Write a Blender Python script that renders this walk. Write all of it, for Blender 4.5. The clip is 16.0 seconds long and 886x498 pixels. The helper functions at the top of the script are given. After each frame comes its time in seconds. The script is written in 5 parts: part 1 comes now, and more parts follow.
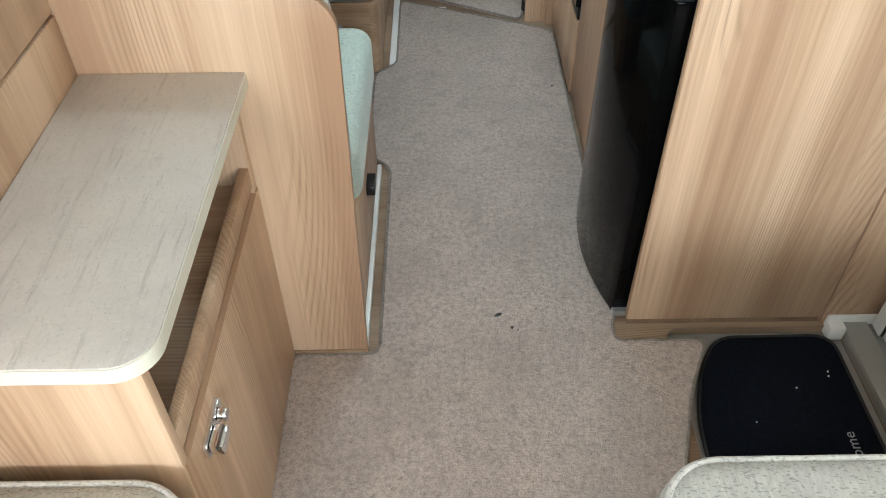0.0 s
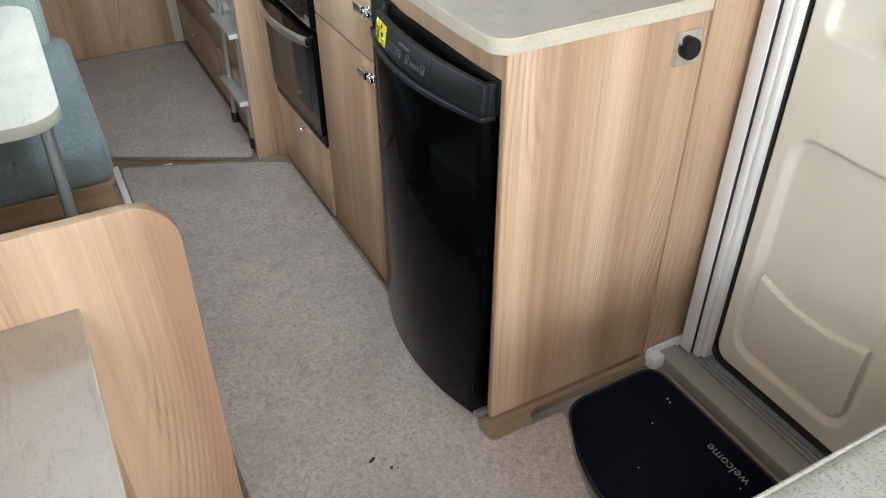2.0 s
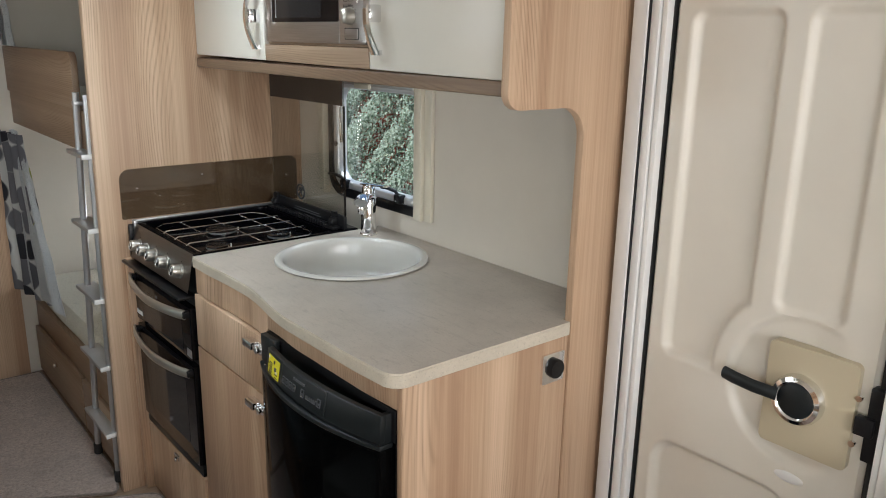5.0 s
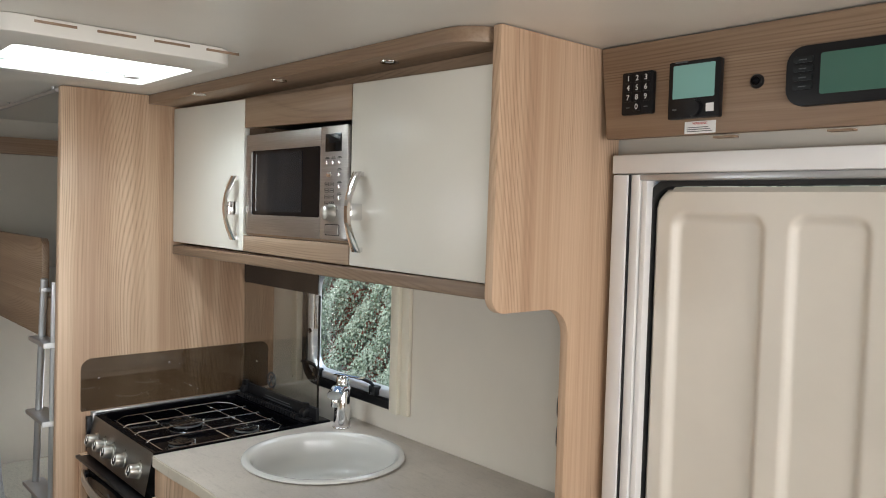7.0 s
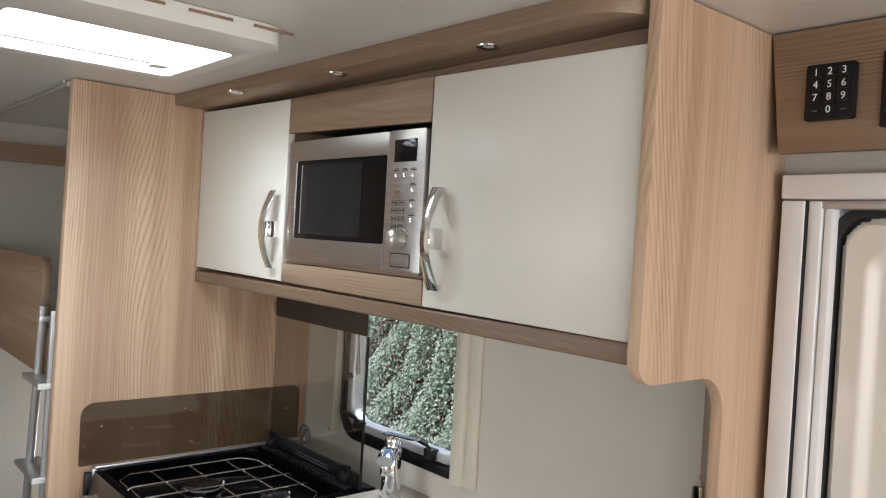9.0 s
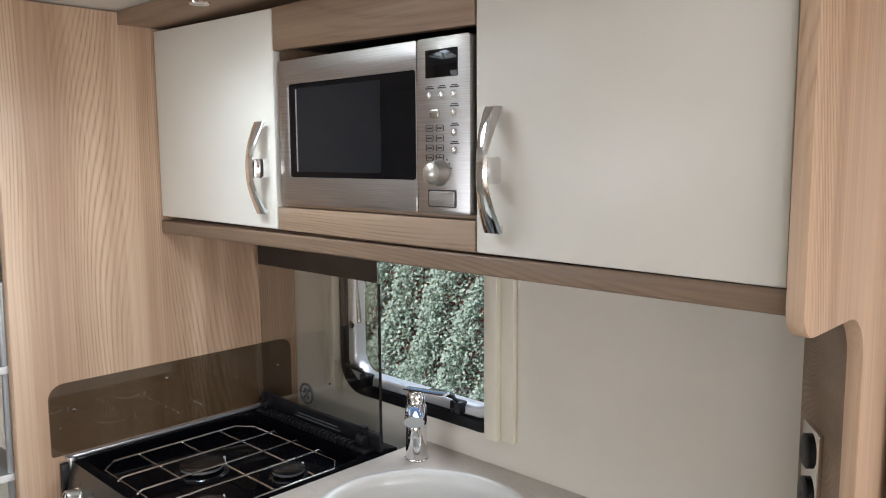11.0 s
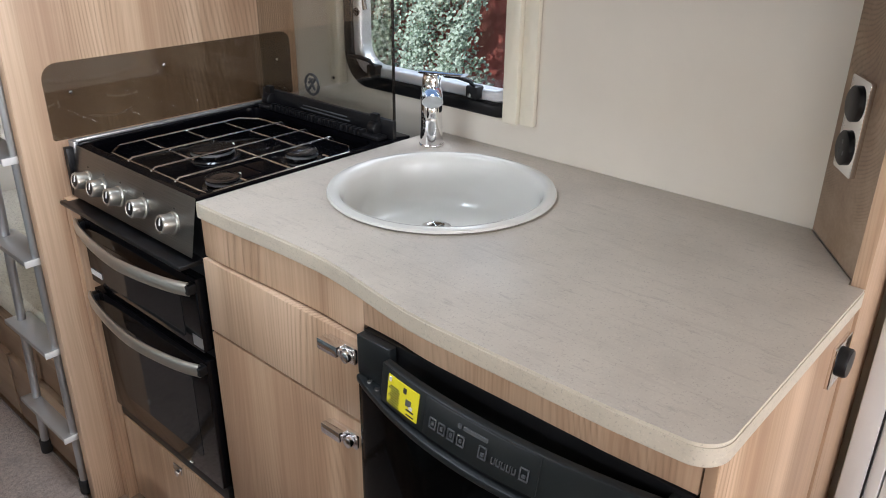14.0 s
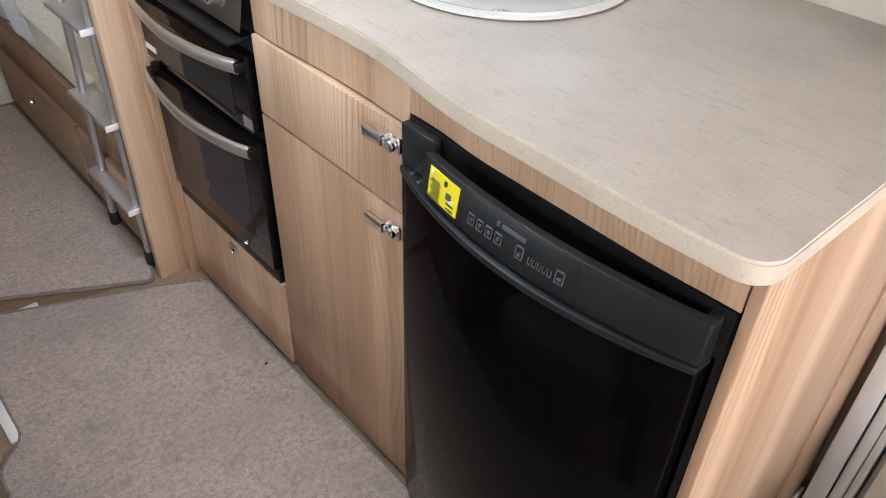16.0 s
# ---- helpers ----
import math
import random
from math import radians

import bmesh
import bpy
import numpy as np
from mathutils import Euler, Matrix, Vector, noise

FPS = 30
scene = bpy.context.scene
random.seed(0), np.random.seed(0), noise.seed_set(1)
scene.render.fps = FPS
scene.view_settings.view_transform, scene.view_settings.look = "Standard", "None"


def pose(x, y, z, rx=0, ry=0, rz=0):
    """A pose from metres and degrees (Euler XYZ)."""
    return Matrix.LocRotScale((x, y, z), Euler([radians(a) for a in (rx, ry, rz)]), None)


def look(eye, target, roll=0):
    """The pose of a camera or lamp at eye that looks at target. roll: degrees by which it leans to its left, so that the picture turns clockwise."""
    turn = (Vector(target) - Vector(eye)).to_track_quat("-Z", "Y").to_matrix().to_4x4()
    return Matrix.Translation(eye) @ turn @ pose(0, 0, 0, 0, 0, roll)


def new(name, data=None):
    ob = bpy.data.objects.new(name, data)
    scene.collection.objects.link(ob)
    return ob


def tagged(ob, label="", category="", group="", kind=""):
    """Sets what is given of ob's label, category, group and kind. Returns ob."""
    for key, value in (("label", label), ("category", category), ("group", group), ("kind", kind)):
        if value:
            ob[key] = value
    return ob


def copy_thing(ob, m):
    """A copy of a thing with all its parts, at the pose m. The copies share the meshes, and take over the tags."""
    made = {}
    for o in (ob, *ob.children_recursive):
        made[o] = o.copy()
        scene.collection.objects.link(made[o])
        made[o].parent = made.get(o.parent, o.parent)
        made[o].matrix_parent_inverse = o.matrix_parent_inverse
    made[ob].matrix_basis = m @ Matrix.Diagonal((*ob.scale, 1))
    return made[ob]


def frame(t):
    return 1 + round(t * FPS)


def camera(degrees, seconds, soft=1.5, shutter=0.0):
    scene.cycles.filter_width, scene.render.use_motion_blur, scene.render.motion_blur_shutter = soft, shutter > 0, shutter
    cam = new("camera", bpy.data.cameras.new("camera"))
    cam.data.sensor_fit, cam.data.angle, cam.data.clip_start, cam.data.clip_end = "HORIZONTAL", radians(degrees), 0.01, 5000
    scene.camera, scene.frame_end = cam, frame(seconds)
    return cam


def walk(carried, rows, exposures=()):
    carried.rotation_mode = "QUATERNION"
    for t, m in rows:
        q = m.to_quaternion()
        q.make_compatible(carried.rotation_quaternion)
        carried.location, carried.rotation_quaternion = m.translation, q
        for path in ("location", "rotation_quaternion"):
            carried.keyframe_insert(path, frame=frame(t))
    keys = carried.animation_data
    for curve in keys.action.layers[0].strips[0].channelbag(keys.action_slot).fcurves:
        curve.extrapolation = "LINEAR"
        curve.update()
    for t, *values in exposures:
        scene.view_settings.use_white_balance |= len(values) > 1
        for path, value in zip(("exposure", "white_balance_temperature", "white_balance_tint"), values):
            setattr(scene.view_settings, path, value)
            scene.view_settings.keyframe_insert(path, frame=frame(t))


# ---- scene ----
cam = camera(59.5, 16.0, soft=1.0)
PATH = [
    (0, (-0.429, -1.183, 1.396), (-0.426, 0.257, 0.007), -0.7),
    (0.5, (-0.491, -1.144, 1.41), (-0.323, 0.343, 0.084), -1.5),
    (1, (-0.553, -1.102, 1.429), (-0.182, 0.392, 0.152), -1.3),
    (1.5, (-0.615, -1.066, 1.44), (-0.054, 0.401, 0.202), -0.9),
    (2, (-0.676, -1.037, 1.446), (0.072, 0.376, 0.245), -0.4),
    (2.5, (-0.723, -1.025, 1.451), (0.181, 0.335, 0.297), -0.2),
    (3, (-0.754, -1.032, 1.472), (0.263, 0.329, 0.416), 0.0),
    (3.5, (-0.775, -1.051, 1.498), (0.327, 0.349, 0.588), 0.3),
    (4, (-0.785, -1.063, 1.52), (0.377, 0.376, 0.76), 0.5),
    (4.5, (-0.785, -1.065, 1.533), (0.408, 0.412, 0.902), 0.8),
    (5, (-0.785, -1.055, 1.55), (0.447, 0.431, 1.025), 1.1),
    (5.2, (-0.782, -1.052, 1.557), (0.468, 0.434, 1.079), 1.2),
    (7.3, (-0.761, -0.974, 1.61), (0.556, 0.53, 1.548), 2.1),
    (7.5, (-0.739, -0.957, 1.602), (0.559, 0.564, 1.56), 2.8),
    (8, (-0.695, -0.871, 1.598), (0.571, 0.677, 1.567), 3.0),
    (8.2, (-0.666, -0.818, 1.589), (0.595, 0.733, 1.567), 3.7),
    (10.5, (-0.612, -0.326, 1.635), (0.808, 1.076, 1.501), 0.3),
    (11, (-0.611, -0.29, 1.621), (0.817, 1.09, 1.383), -0.4),
    (11.5, (-0.635, -0.262, 1.592), (0.792, 1.098, 1.253), 0.1),
    (12, (-0.655, -0.231, 1.557), (0.765, 1.11, 1.127), 0.7),
    (12.5, (-0.666, -0.221, 1.533), (0.75, 1.093, 1.018), 0.3),
    (13, (-0.669, -0.215, 1.502), (0.744, 1.061, 0.892), 0.3),
    (13.5, (-0.669, -0.211, 1.473), (0.722, 1.031, 0.749), 0.4),
    (14, (-0.665, -0.206, 1.457), (0.69, 1.004, 0.62), 0.6),
    (14.5, (-0.656, -0.202, 1.44), (0.656, 0.978, 0.497), 0.6),
    (15, (-0.646, -0.193, 1.423), (0.604, 0.955, 0.364), 0.6),
    (15.5, (-0.63, -0.19, 1.412), (0.536, 0.94, 0.245), 0.8),
    (16, (-0.609, -0.202, 1.406), (0.44, 0.949, 0.151), 1.7),
]
walk(cam, [(t, look(eye, target, roll)) for t, eye, target, roll in PATH],
     [(t, e, k, g) for t, e, k, g in ((0, 0.57, 5850, 1), (1, 0.60, 5850, 2), (2, 0.53, 5850, 5), (3, 0.36, 5950, 8), (4, 0.06, 6100, 10), (5, -0.20, 6300, 11), (8, -0.14, 6400, 13), (10.5, -0.07, 6250, 16), (12, -0.03, 6350, 16), (13, 0.12, 6350, 15), (14, 0.22, 6200, 16), (15, 0.34, 6250, 17), (16, 0.66, 6250, 18))])

# ---- world and light ----
world = bpy.data.worlds.new("sky")
scene.world = world
world.use_nodes = True
wn = world.node_tree
sky = wn.nodes.new("ShaderNodeTexSky")
sky.sky_type, sky.sun_disc = "NISHITA", False
sky.sun_elevation, sky.sun_rotation = radians(42), radians(255)
wn.nodes["Background"].inputs["Strength"].default_value = 0.15
wn.links.new(sky.outputs[0], wn.nodes["Background"].inputs["Color"])


def lamp(name, kind, m, energy, color=(1, 1, 1), **more):
    data = bpy.data.lights.new(name, kind)
    data.energy, data.color = energy, color
    for key in more:
        if key == "size":
            data.shape, data.size = "RECTANGLE", more[key]
        elif key == "size_y":
            data.size_y = more[key]
        elif key == "angle":
            data.angle = more[key]
    ob = new(name, data)
    ob.matrix_world = m
    return ob


lamp("sun", "SUN", look((0, 0, 5), (1.0, 0.15, 4.09)), 4.8, (1, 0.96, 0.9), angle=radians(3))
lamp("front_window_light", "AREA", look((-0.5, -2.86, 1.32), (-0.5, 0, 1.1)), 42, (1.0, 0.98, 0.97), size=1.7, size_y=0.62)
# Added daylight stand-ins: both side openings are unseen and boarded off behind the lamps
lamp("assumed_lounge_light", "AREA", look((-1.66, -1.75, 1.3), (0, -1.60, 0.95)), 27, (0.86, 0.94, 1.0), size=1.1, size_y=0.55)
lamp("assumed_dinette_light", "AREA", look((-1.66, 1.0, 1.3), (0, 0.9, 1.1)), 12, (0.90, 0.96, 1.0), size=1.2, size_y=0.55)
lamp("rooflight_light", "AREA", look((-0.185, 0.885, 2.03), (-0.185, 0.886, 0)), 10, (0.80, 0.92, 1.0), size=0.36, size_y=0.36)
lamp("kitchen_window_light", "AREA", look((0.98, 0.98, 1.78), (0.42, 0.86, 0.96)), 11, (0.88, 0.95, 1.0), size=0.9, size_y=0.5)
lamp("bunk_window_light", "AREA", look((0.72, 2.3, 0.72), (-1, 2.3, 0.6)), 3.6, (0.93, 0.97, 1.0), size=0.5, size_y=0.22)
lamp("bunk_high_window_light", "AREA", look((0.72, 2.3, 1.58), (-1, 2.3, 1.5)), 0.25, (0.93, 0.97, 1.0), size=0.5, size_y=0.22)


# ---- materials ----
def material(name, color=(0.8, 0.8, 0.8), rough=0.5, metal=0.0, spec=0.5, coat=0.0):
    m = bpy.data.materials.new(name)
    m.use_nodes = True
    p = m.node_tree.nodes["Principled BSDF"]
    p.inputs["Base Color"].default_value = (*color, 1)
    p.inputs["Roughness"].default_value = rough
    p.inputs["Metallic"].default_value = metal
    p.inputs["Specular IOR Level"].default_value = spec
    p.inputs["Coat Weight"].default_value = coat
    return m, m.node_tree, p


def node(nt, kind, **values):
    n = nt.nodes.new(kind)
    for key, v in values.items():
        n.inputs[key.replace("_", " ")].default_value = v
    return n


def ramp(nt, fac, stops):
    r = nt.nodes.new("ShaderNodeValToRGB")
    e = r.color_ramp.elements
    e[0].position, e[0].color = stops[0][0], (*stops[0][1], 1)
    e[1].position, e[1].color = stops[-1][0], (*stops[-1][1], 1)
    for p, c in stops[1:-1]:
        k = e.new(p)
        k.color = (*c, 1)
    nt.links.new(fac, r.inputs[0])
    return r.outputs[0]


def math_node(nt, op, a, b=None, c=None):
    n = nt.nodes.new("ShaderNodeMath")
    n.operation = op
    for i, v in enumerate((a, b, c)):
        if v is None:
            continue
        if isinstance(v, (int, float)):
            n.inputs[i].default_value = v
        else:
            nt.links.new(v, n.inputs[i])
    return n.outputs[0]


def coords(nt, scale=(1, 1, 1), spread=0.0):
    tc = nt.nodes.new("ShaderNodeTexCoord")
    out = tc.outputs["Object"]
    if spread:
        info = nt.nodes.new("ShaderNodeObjectInfo")
        add = nt.nodes.new("ShaderNodeVectorMath")
        add.operation = "ADD"
        comb = nt.nodes.new("ShaderNodeCombineXYZ")
        k = math_node(nt, "MULTIPLY", info.outputs["Random"], spread)
        for i in range(3):
            nt.links.new(k, comb.inputs[i])
        nt.links.new(out, add.inputs[0])
        nt.links.new(comb.outputs[0], add.inputs[1])
        out = add.outputs[0]
    mp = nt.nodes.new("ShaderNodeMapping")
    mp.inputs["Scale"].default_value = scale
    nt.links.new(out, mp.inputs["Vector"])
    return mp.outputs[0]


def noise_tex(nt, vec, scale, detail=3, rough=0.55):
    n = node(nt, "ShaderNodeTexNoise", Scale=scale, Detail=detail, Roughness=rough)
    nt.links.new(vec, n.inputs["Vector"])
    return n.outputs["Fac"]


def bump(nt, p, height, strength, dist):
    b = node(nt, "ShaderNodeBump", Strength=strength, Distance=dist)
    nt.links.new(height, b.inputs["Height"])
    nt.links.new(b.outputs[0], p.inputs["Normal"])


def mix(nt, fac, a, b, mode="MIX"):
    n = nt.nodes.new("ShaderNodeMix")
    n.data_type, n.blend_type = "RGBA", mode
    for sock, v in ((0, fac), (6, a), (7, b)):
        if isinstance(v, (int, float)):
            n.inputs[sock].default_value = v
        elif isinstance(v, tuple):
            n.inputs[sock].default_value = (*v, 1)
        else:
            nt.links.new(v, n.inputs[sock])
    return n.outputs[2]


def wood(name, grain, tone=1.0, warm=1.0):
    """Elm-pattern laminate with arched growth lines; grain names the axis along which it runs."""
    m, nt, p = material(name, rough=0.40, spec=0.35)
    along = {"x": (0.16, 1, 1), "y": (1, 0.16, 1), "z": (1, 1, 0.16)}[grain]
    vec = coords(nt, along, spread=3.0)
    sep = nt.nodes.new("ShaderNodeSeparateXYZ")
    nt.links.new(vec, sep.inputs[0])
    others = [i for i, k in enumerate("xyz") if k != grain]
    across = math_node(nt, "ADD", sep.outputs[others[0]], sep.outputs[others[1]])
    long_vec = nt.nodes.new("ShaderNodeVectorMath")
    long_vec.operation = "MULTIPLY"
    long_vec.inputs[1].default_value = tuple(0.10 if k == grain else 1 for k in "xyz")
    nt.links.new(vec, long_vec.inputs[0])
    far = long_vec.outputs[0]
    # growth lines: thin, dark, bunched in places, bending into arches
    wander = noise_tex(nt, vec, 4.2, 1, 0.4)
    u = math_node(nt, "MULTIPLY_ADD", wander, 0.42, across)
    ring = math_node(nt, "MULTIPLY_ADD", math_node(nt, "SINE", math_node(nt, "MULTIPLY", u, 600.0)), 0.5, 0.5)
    ring = math_node(nt, "POWER", ring, 2.6)
    bunch = noise_tex(nt, vec, 8.5, 2, 0.5)
    patch = ramp(nt, bunch, [(0.45, (0.05, 0.05, 0.05)), (0.60, (1, 1, 1))])
    pores = ramp(nt, noise_tex(nt, far, 420.0, 2, 0.6), [(0.42, (0.35, 0.35, 0.35)), (0.66, (1, 1, 1))])
    line = math_node(nt, "MULTIPLY", math_node(nt, "MULTIPLY", ring, patch), pores)
    # broad soft bands of lighter and darker veneer
    broad = noise_tex(nt, far, 6.5, 1, 0.45)
    band = noise_tex(nt, far, 24.0, 2, 0.5)
    fine = noise_tex(nt, far, 170.0, 3, 0.6)
    v = math_node(nt, "MULTIPLY_ADD", band, 0.24, math_node(nt, "MULTIPLY_ADD", broad, 0.42, 0.09))
    v = math_node(nt, "MULTIPLY_ADD", fine, 0.16, v)
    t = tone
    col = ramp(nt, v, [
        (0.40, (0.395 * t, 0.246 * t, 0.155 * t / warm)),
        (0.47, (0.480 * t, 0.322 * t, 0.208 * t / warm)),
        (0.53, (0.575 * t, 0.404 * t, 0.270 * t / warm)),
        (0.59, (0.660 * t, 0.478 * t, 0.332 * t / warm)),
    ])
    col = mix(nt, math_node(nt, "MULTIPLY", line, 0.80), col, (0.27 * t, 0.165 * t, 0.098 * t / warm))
    nt.links.new(col, p.inputs["Base Color"])
    bump(nt, p, math_node(nt, "SUBTRACT", fine, line), 0.06, 0.001)
    nt.links.new(math_node(nt, "MULTIPLY_ADD", v, 0.2, 0.30), p.inputs["Roughness"])
    return m


WOOD_Z = wood("laminate_upright", "z")
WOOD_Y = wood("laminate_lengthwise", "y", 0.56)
WOOD_X = wood("laminate_crosswise", "x", 0.85)
# Lengthwise laminate darkened further: shade put into the colour of the over-bright valance strip
WOOD_STRIP_SHADED = wood("laminate_strip_shaded", "y", 0.42)
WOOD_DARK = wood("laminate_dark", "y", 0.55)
VINYL = wood("wood_effect_vinyl", "x", 0.52)
EDGE = material("wood_edging", (0.42, 0.27, 0.17), 0.4)[0]


def painted(name, color, rough=0.35, vary=0.03, spec=0.5, coat=0.0):
    m, nt, p = material(name, color, rough, 0, spec, coat)
    f = noise_tex(nt, coords(nt), 6.0, 4)
    dark = tuple(c * (1 - vary * 2) for c in color)
    nt.links.new(ramp(nt, f, [(0.3, dark), (0.7, color)]), p.inputs["Base Color"])
    g = noise_tex(nt, coords(nt), 180.0, 2)
    bump(nt, p, g, 0.03, 0.001)
    nt.links.new(math_node(nt, "MULTIPLY_ADD", f, 0.12, rough - 0.06), p.inputs["Roughness"])
    return m


CREAM_WALL = painted("cream_wallboard", (0.72, 0.67, 0.58), 0.5)
CEILING = painted("ceiling_board", (0.74, 0.71, 0.65), 0.32)
CREAM_DOOR = painted("cream_gloss_door", (0.74, 0.71, 0.63), 0.32, 0.015, 0.4)
DOOR_PLASTIC = painted("door_plastic", (0.74, 0.69, 0.60), 0.38)
BEIGE_PLASTIC = painted("beige_plastic", (0.52, 0.45, 0.315), 0.35)
WHITE_TRIM = painted("white_trim", (0.82, 0.81, 0.79), 0.3)
CREAM_RAIL = painted("cream_blind_rail", (0.76, 0.71, 0.58), 0.4)
OFF_WHITE = painted("rooflight_plastic", (0.80, 0.78, 0.72), 0.35)
GREY_STEP = painted("grey_threshold", (0.33, 0.32, 0.30), 0.45, 0.05)
ENAMEL = painted("sink_enamel", (0.60, 0.59, 0.55), 0.16, 0.01, 0.4, 0.1)
BLACK_PLASTIC = painted("black_plastic", (0.008, 0.008, 0.009), 0.35, 0.1, 0.3)
CHARCOAL = painted("charcoal_plastic", (0.011, 0.014, 0.015), 0.42, 0.1, 0.35)
RUBBER = painted("rubber", (0.015, 0.015, 0.015), 0.6, 0.1)
BLACK_ENAMEL = painted("black_enamel", (0.003, 0.003, 0.004), 0.09, 0.1, 0.04)
BURNER = painted("burner_enamel", (0.006, 0.006, 0.007), 0.16, 0.1, 0.7)
FRIDGE_BLACK = painted("fridge_gloss", (0.0020, 0.0020, 0.0021), 0.08, 0.1, 0.06)
YELLOW = material("yellow_sticker", (0.85, 0.75, 0.02), 0.45)[0]
PAPER = material("white_paper", (0.8, 0.8, 0.78), 0.5)[0]
INK = material("ink", (0.03, 0.03, 0.03), 0.6)[0]
RED_INK = material("red_ink", (0.5, 0.05, 0.04), 0.6)[0]
PALE_PRINT = material("pale_print", (0.085, 0.09, 0.095), 0.5)[0]
PALE_MAT = material("grey_mat_print", (0.30, 0.31, 0.33), 0.7)[0]
LCD = material("lcd_panel", (0.20, 0.42, 0.38), 0.25)[0]
LCD_DARK = material("lcd_dark_panel", (0.05, 0.13, 0.10), 0.2)[0]
CHROME = material("chrome", (0.82, 0.82, 0.83), 0.07, 1.0)[0]
SATIN = painted("satin_knob_metal", (0.55, 0.53, 0.48), 0.3)
SATIN.node_tree.nodes["Principled BSDF"].inputs["Metallic"].default_value = 0.85
ALU = painted("anodised_aluminium", (0.55, 0.56, 0.57), 0.35)
ALU.node_tree.nodes["Principled BSDF"].inputs["Metallic"].default_value = 0.8
POLISHED = material("polished_trim", (0.80, 0.82, 0.84), 0.30, 0.55)[0]
WIRE = material("pan_wire", (0.62, 0.62, 0.62), 0.20, 1.0)[0]


def brushed():
    m, nt, p = material("brushed_steel", (0.45, 0.43, 0.41), 0.34, 1.0)
    f = noise_tex(nt, coords(nt, (1, 2, 240)), 4.0, 2)
    nt.links.new(ramp(nt, f, [(0.3, (0.38, 0.36, 0.34)), (0.7, (0.52, 0.50, 0.48))]), p.inputs["Base Color"])
    nt.links.new(math_node(nt, "MULTIPLY_ADD", f, 0.2, 0.24), p.inputs["Roughness"])
    return m


STEEL = brushed()


def stone_laminate(name, base, streak, streaky=0.36):
    m, nt, p = material(name, base, 0.36, 0, 0.4)
    vec = coords(nt, (1, 1, 1))
    long_vec = coords(nt, (1.0, 0.07, 1.0))
    a = noise_tex(nt, vec, 7.0, 5, 0.65)
    b = noise_tex(nt, long_vec, 85.0, 4, 0.65)
    c = noise_tex(nt, vec, 300.0, 2, 0.7)
    flecks = noise_tex(nt, coords(nt, (1.0, 0.22, 1.0)), 95.0, 4, 0.7)
    col = ramp(nt, a, [(0.25, tuple(k * 0.86 for k in base)), (0.5, base), (0.75, tuple(min(1, k * 1.10) for k in base))])
    col = mix(nt, ramp(nt, b, [(0.56, (0, 0, 0)), (0.74, (streaky, streaky, streaky))]), col, streak)
    col = mix(nt, ramp(nt, c, [(0.62, (0, 0, 0)), (0.72, (0.45, 0.45, 0.45))]), col, tuple(min(1, k * 1.3) for k in base))
    col = mix(nt, ramp(nt, c, [(0.32, (0.6, 0.6, 0.6)), (0.40, (0, 0, 0))]), col, tuple(k * 0.62 for k in base))
    col = mix(nt, ramp(nt, flecks, [(0.58, (0, 0, 0)), (0.70, (0.6, 0.6, 0.6))]), col, tuple(k * 0.72 for k in base))
    nt.links.new(col, p.inputs["Base Color"])
    bump(nt, p, c, 0.05, 0.0006)
    return m


WORKTOP = stone_laminate("worktop_laminate", (0.50, 0.447, 0.385), (0.33, 0.285, 0.24))
WORK_EDGE = stone_laminate("worktop_edge", (0.60, 0.54, 0.44), (0.50, 0.44, 0.35))
TABLE_TOP = stone_laminate("pale_table_laminate", (0.70, 0.69, 0.61), (0.60, 0.58, 0.50))
CREAM_EDGE = painted("cream_edging", (0.72, 0.70, 0.60), 0.4)
CHEST_TOP = stone_laminate("grey_chest_laminate", (0.56, 0.515, 0.475), (0.26, 0.23, 0.20), 0.55)


def carpet_material(name, base):
    """Cut pile: tufts, trodden mottling and a few soft stains."""
    m, nt, p = material(name, base, 0.95, 0, 0.1)
    vec = coords(nt)
    soil = noise_tex(nt, vec, 5.0, 4, 0.6)
    tuft = noise_tex(nt, vec, 230.0, 3, 0.75)
    clump = noise_tex(nt, vec, 85.0, 3, 0.7)
    trod = noise_tex(nt, vec, 19.0, 4, 0.7)
    pile = math_node(nt, "MULTIPLY_ADD", clump, 0.5, math_node(nt, "MULTIPLY", tuft, 0.5))
    col = ramp(nt, pile, [(0.36, tuple(k * 0.56 for k in base)), (0.5, base), (0.64, tuple(min(1, k * 1.32) for k in base))])
    col = mix(nt, ramp(nt, soil, [(0.36, (0.40, 0.40, 0.40)), (0.56, (0, 0, 0))]), col, tuple(k * 0.70 for k in base))
    col = mix(nt, ramp(nt, trod, [(0.54, (0, 0, 0)), (0.72, (0.55, 0.55, 0.55))]), col, tuple(k * 0.58 for k in base))
    nt.links.new(col, p.inputs["Base Color"])
    bump(nt, p, math_node(nt, "MULTIPLY_ADD", trod, 0.6, pile), 1.0, 0.008)
    p.inputs["Sheen Weight"].default_value = 0.25 if base[0] > 0.1 else 0.0
    return m


CARPET = carpet_material("taupe_carpet", (0.50, 0.412, 0.362))
CARPET_EDGE = carpet_material("carpet_binding", (0.26, 0.22, 0.19))
MAT = carpet_material("black_mat", (0.006, 0.008, 0.014))


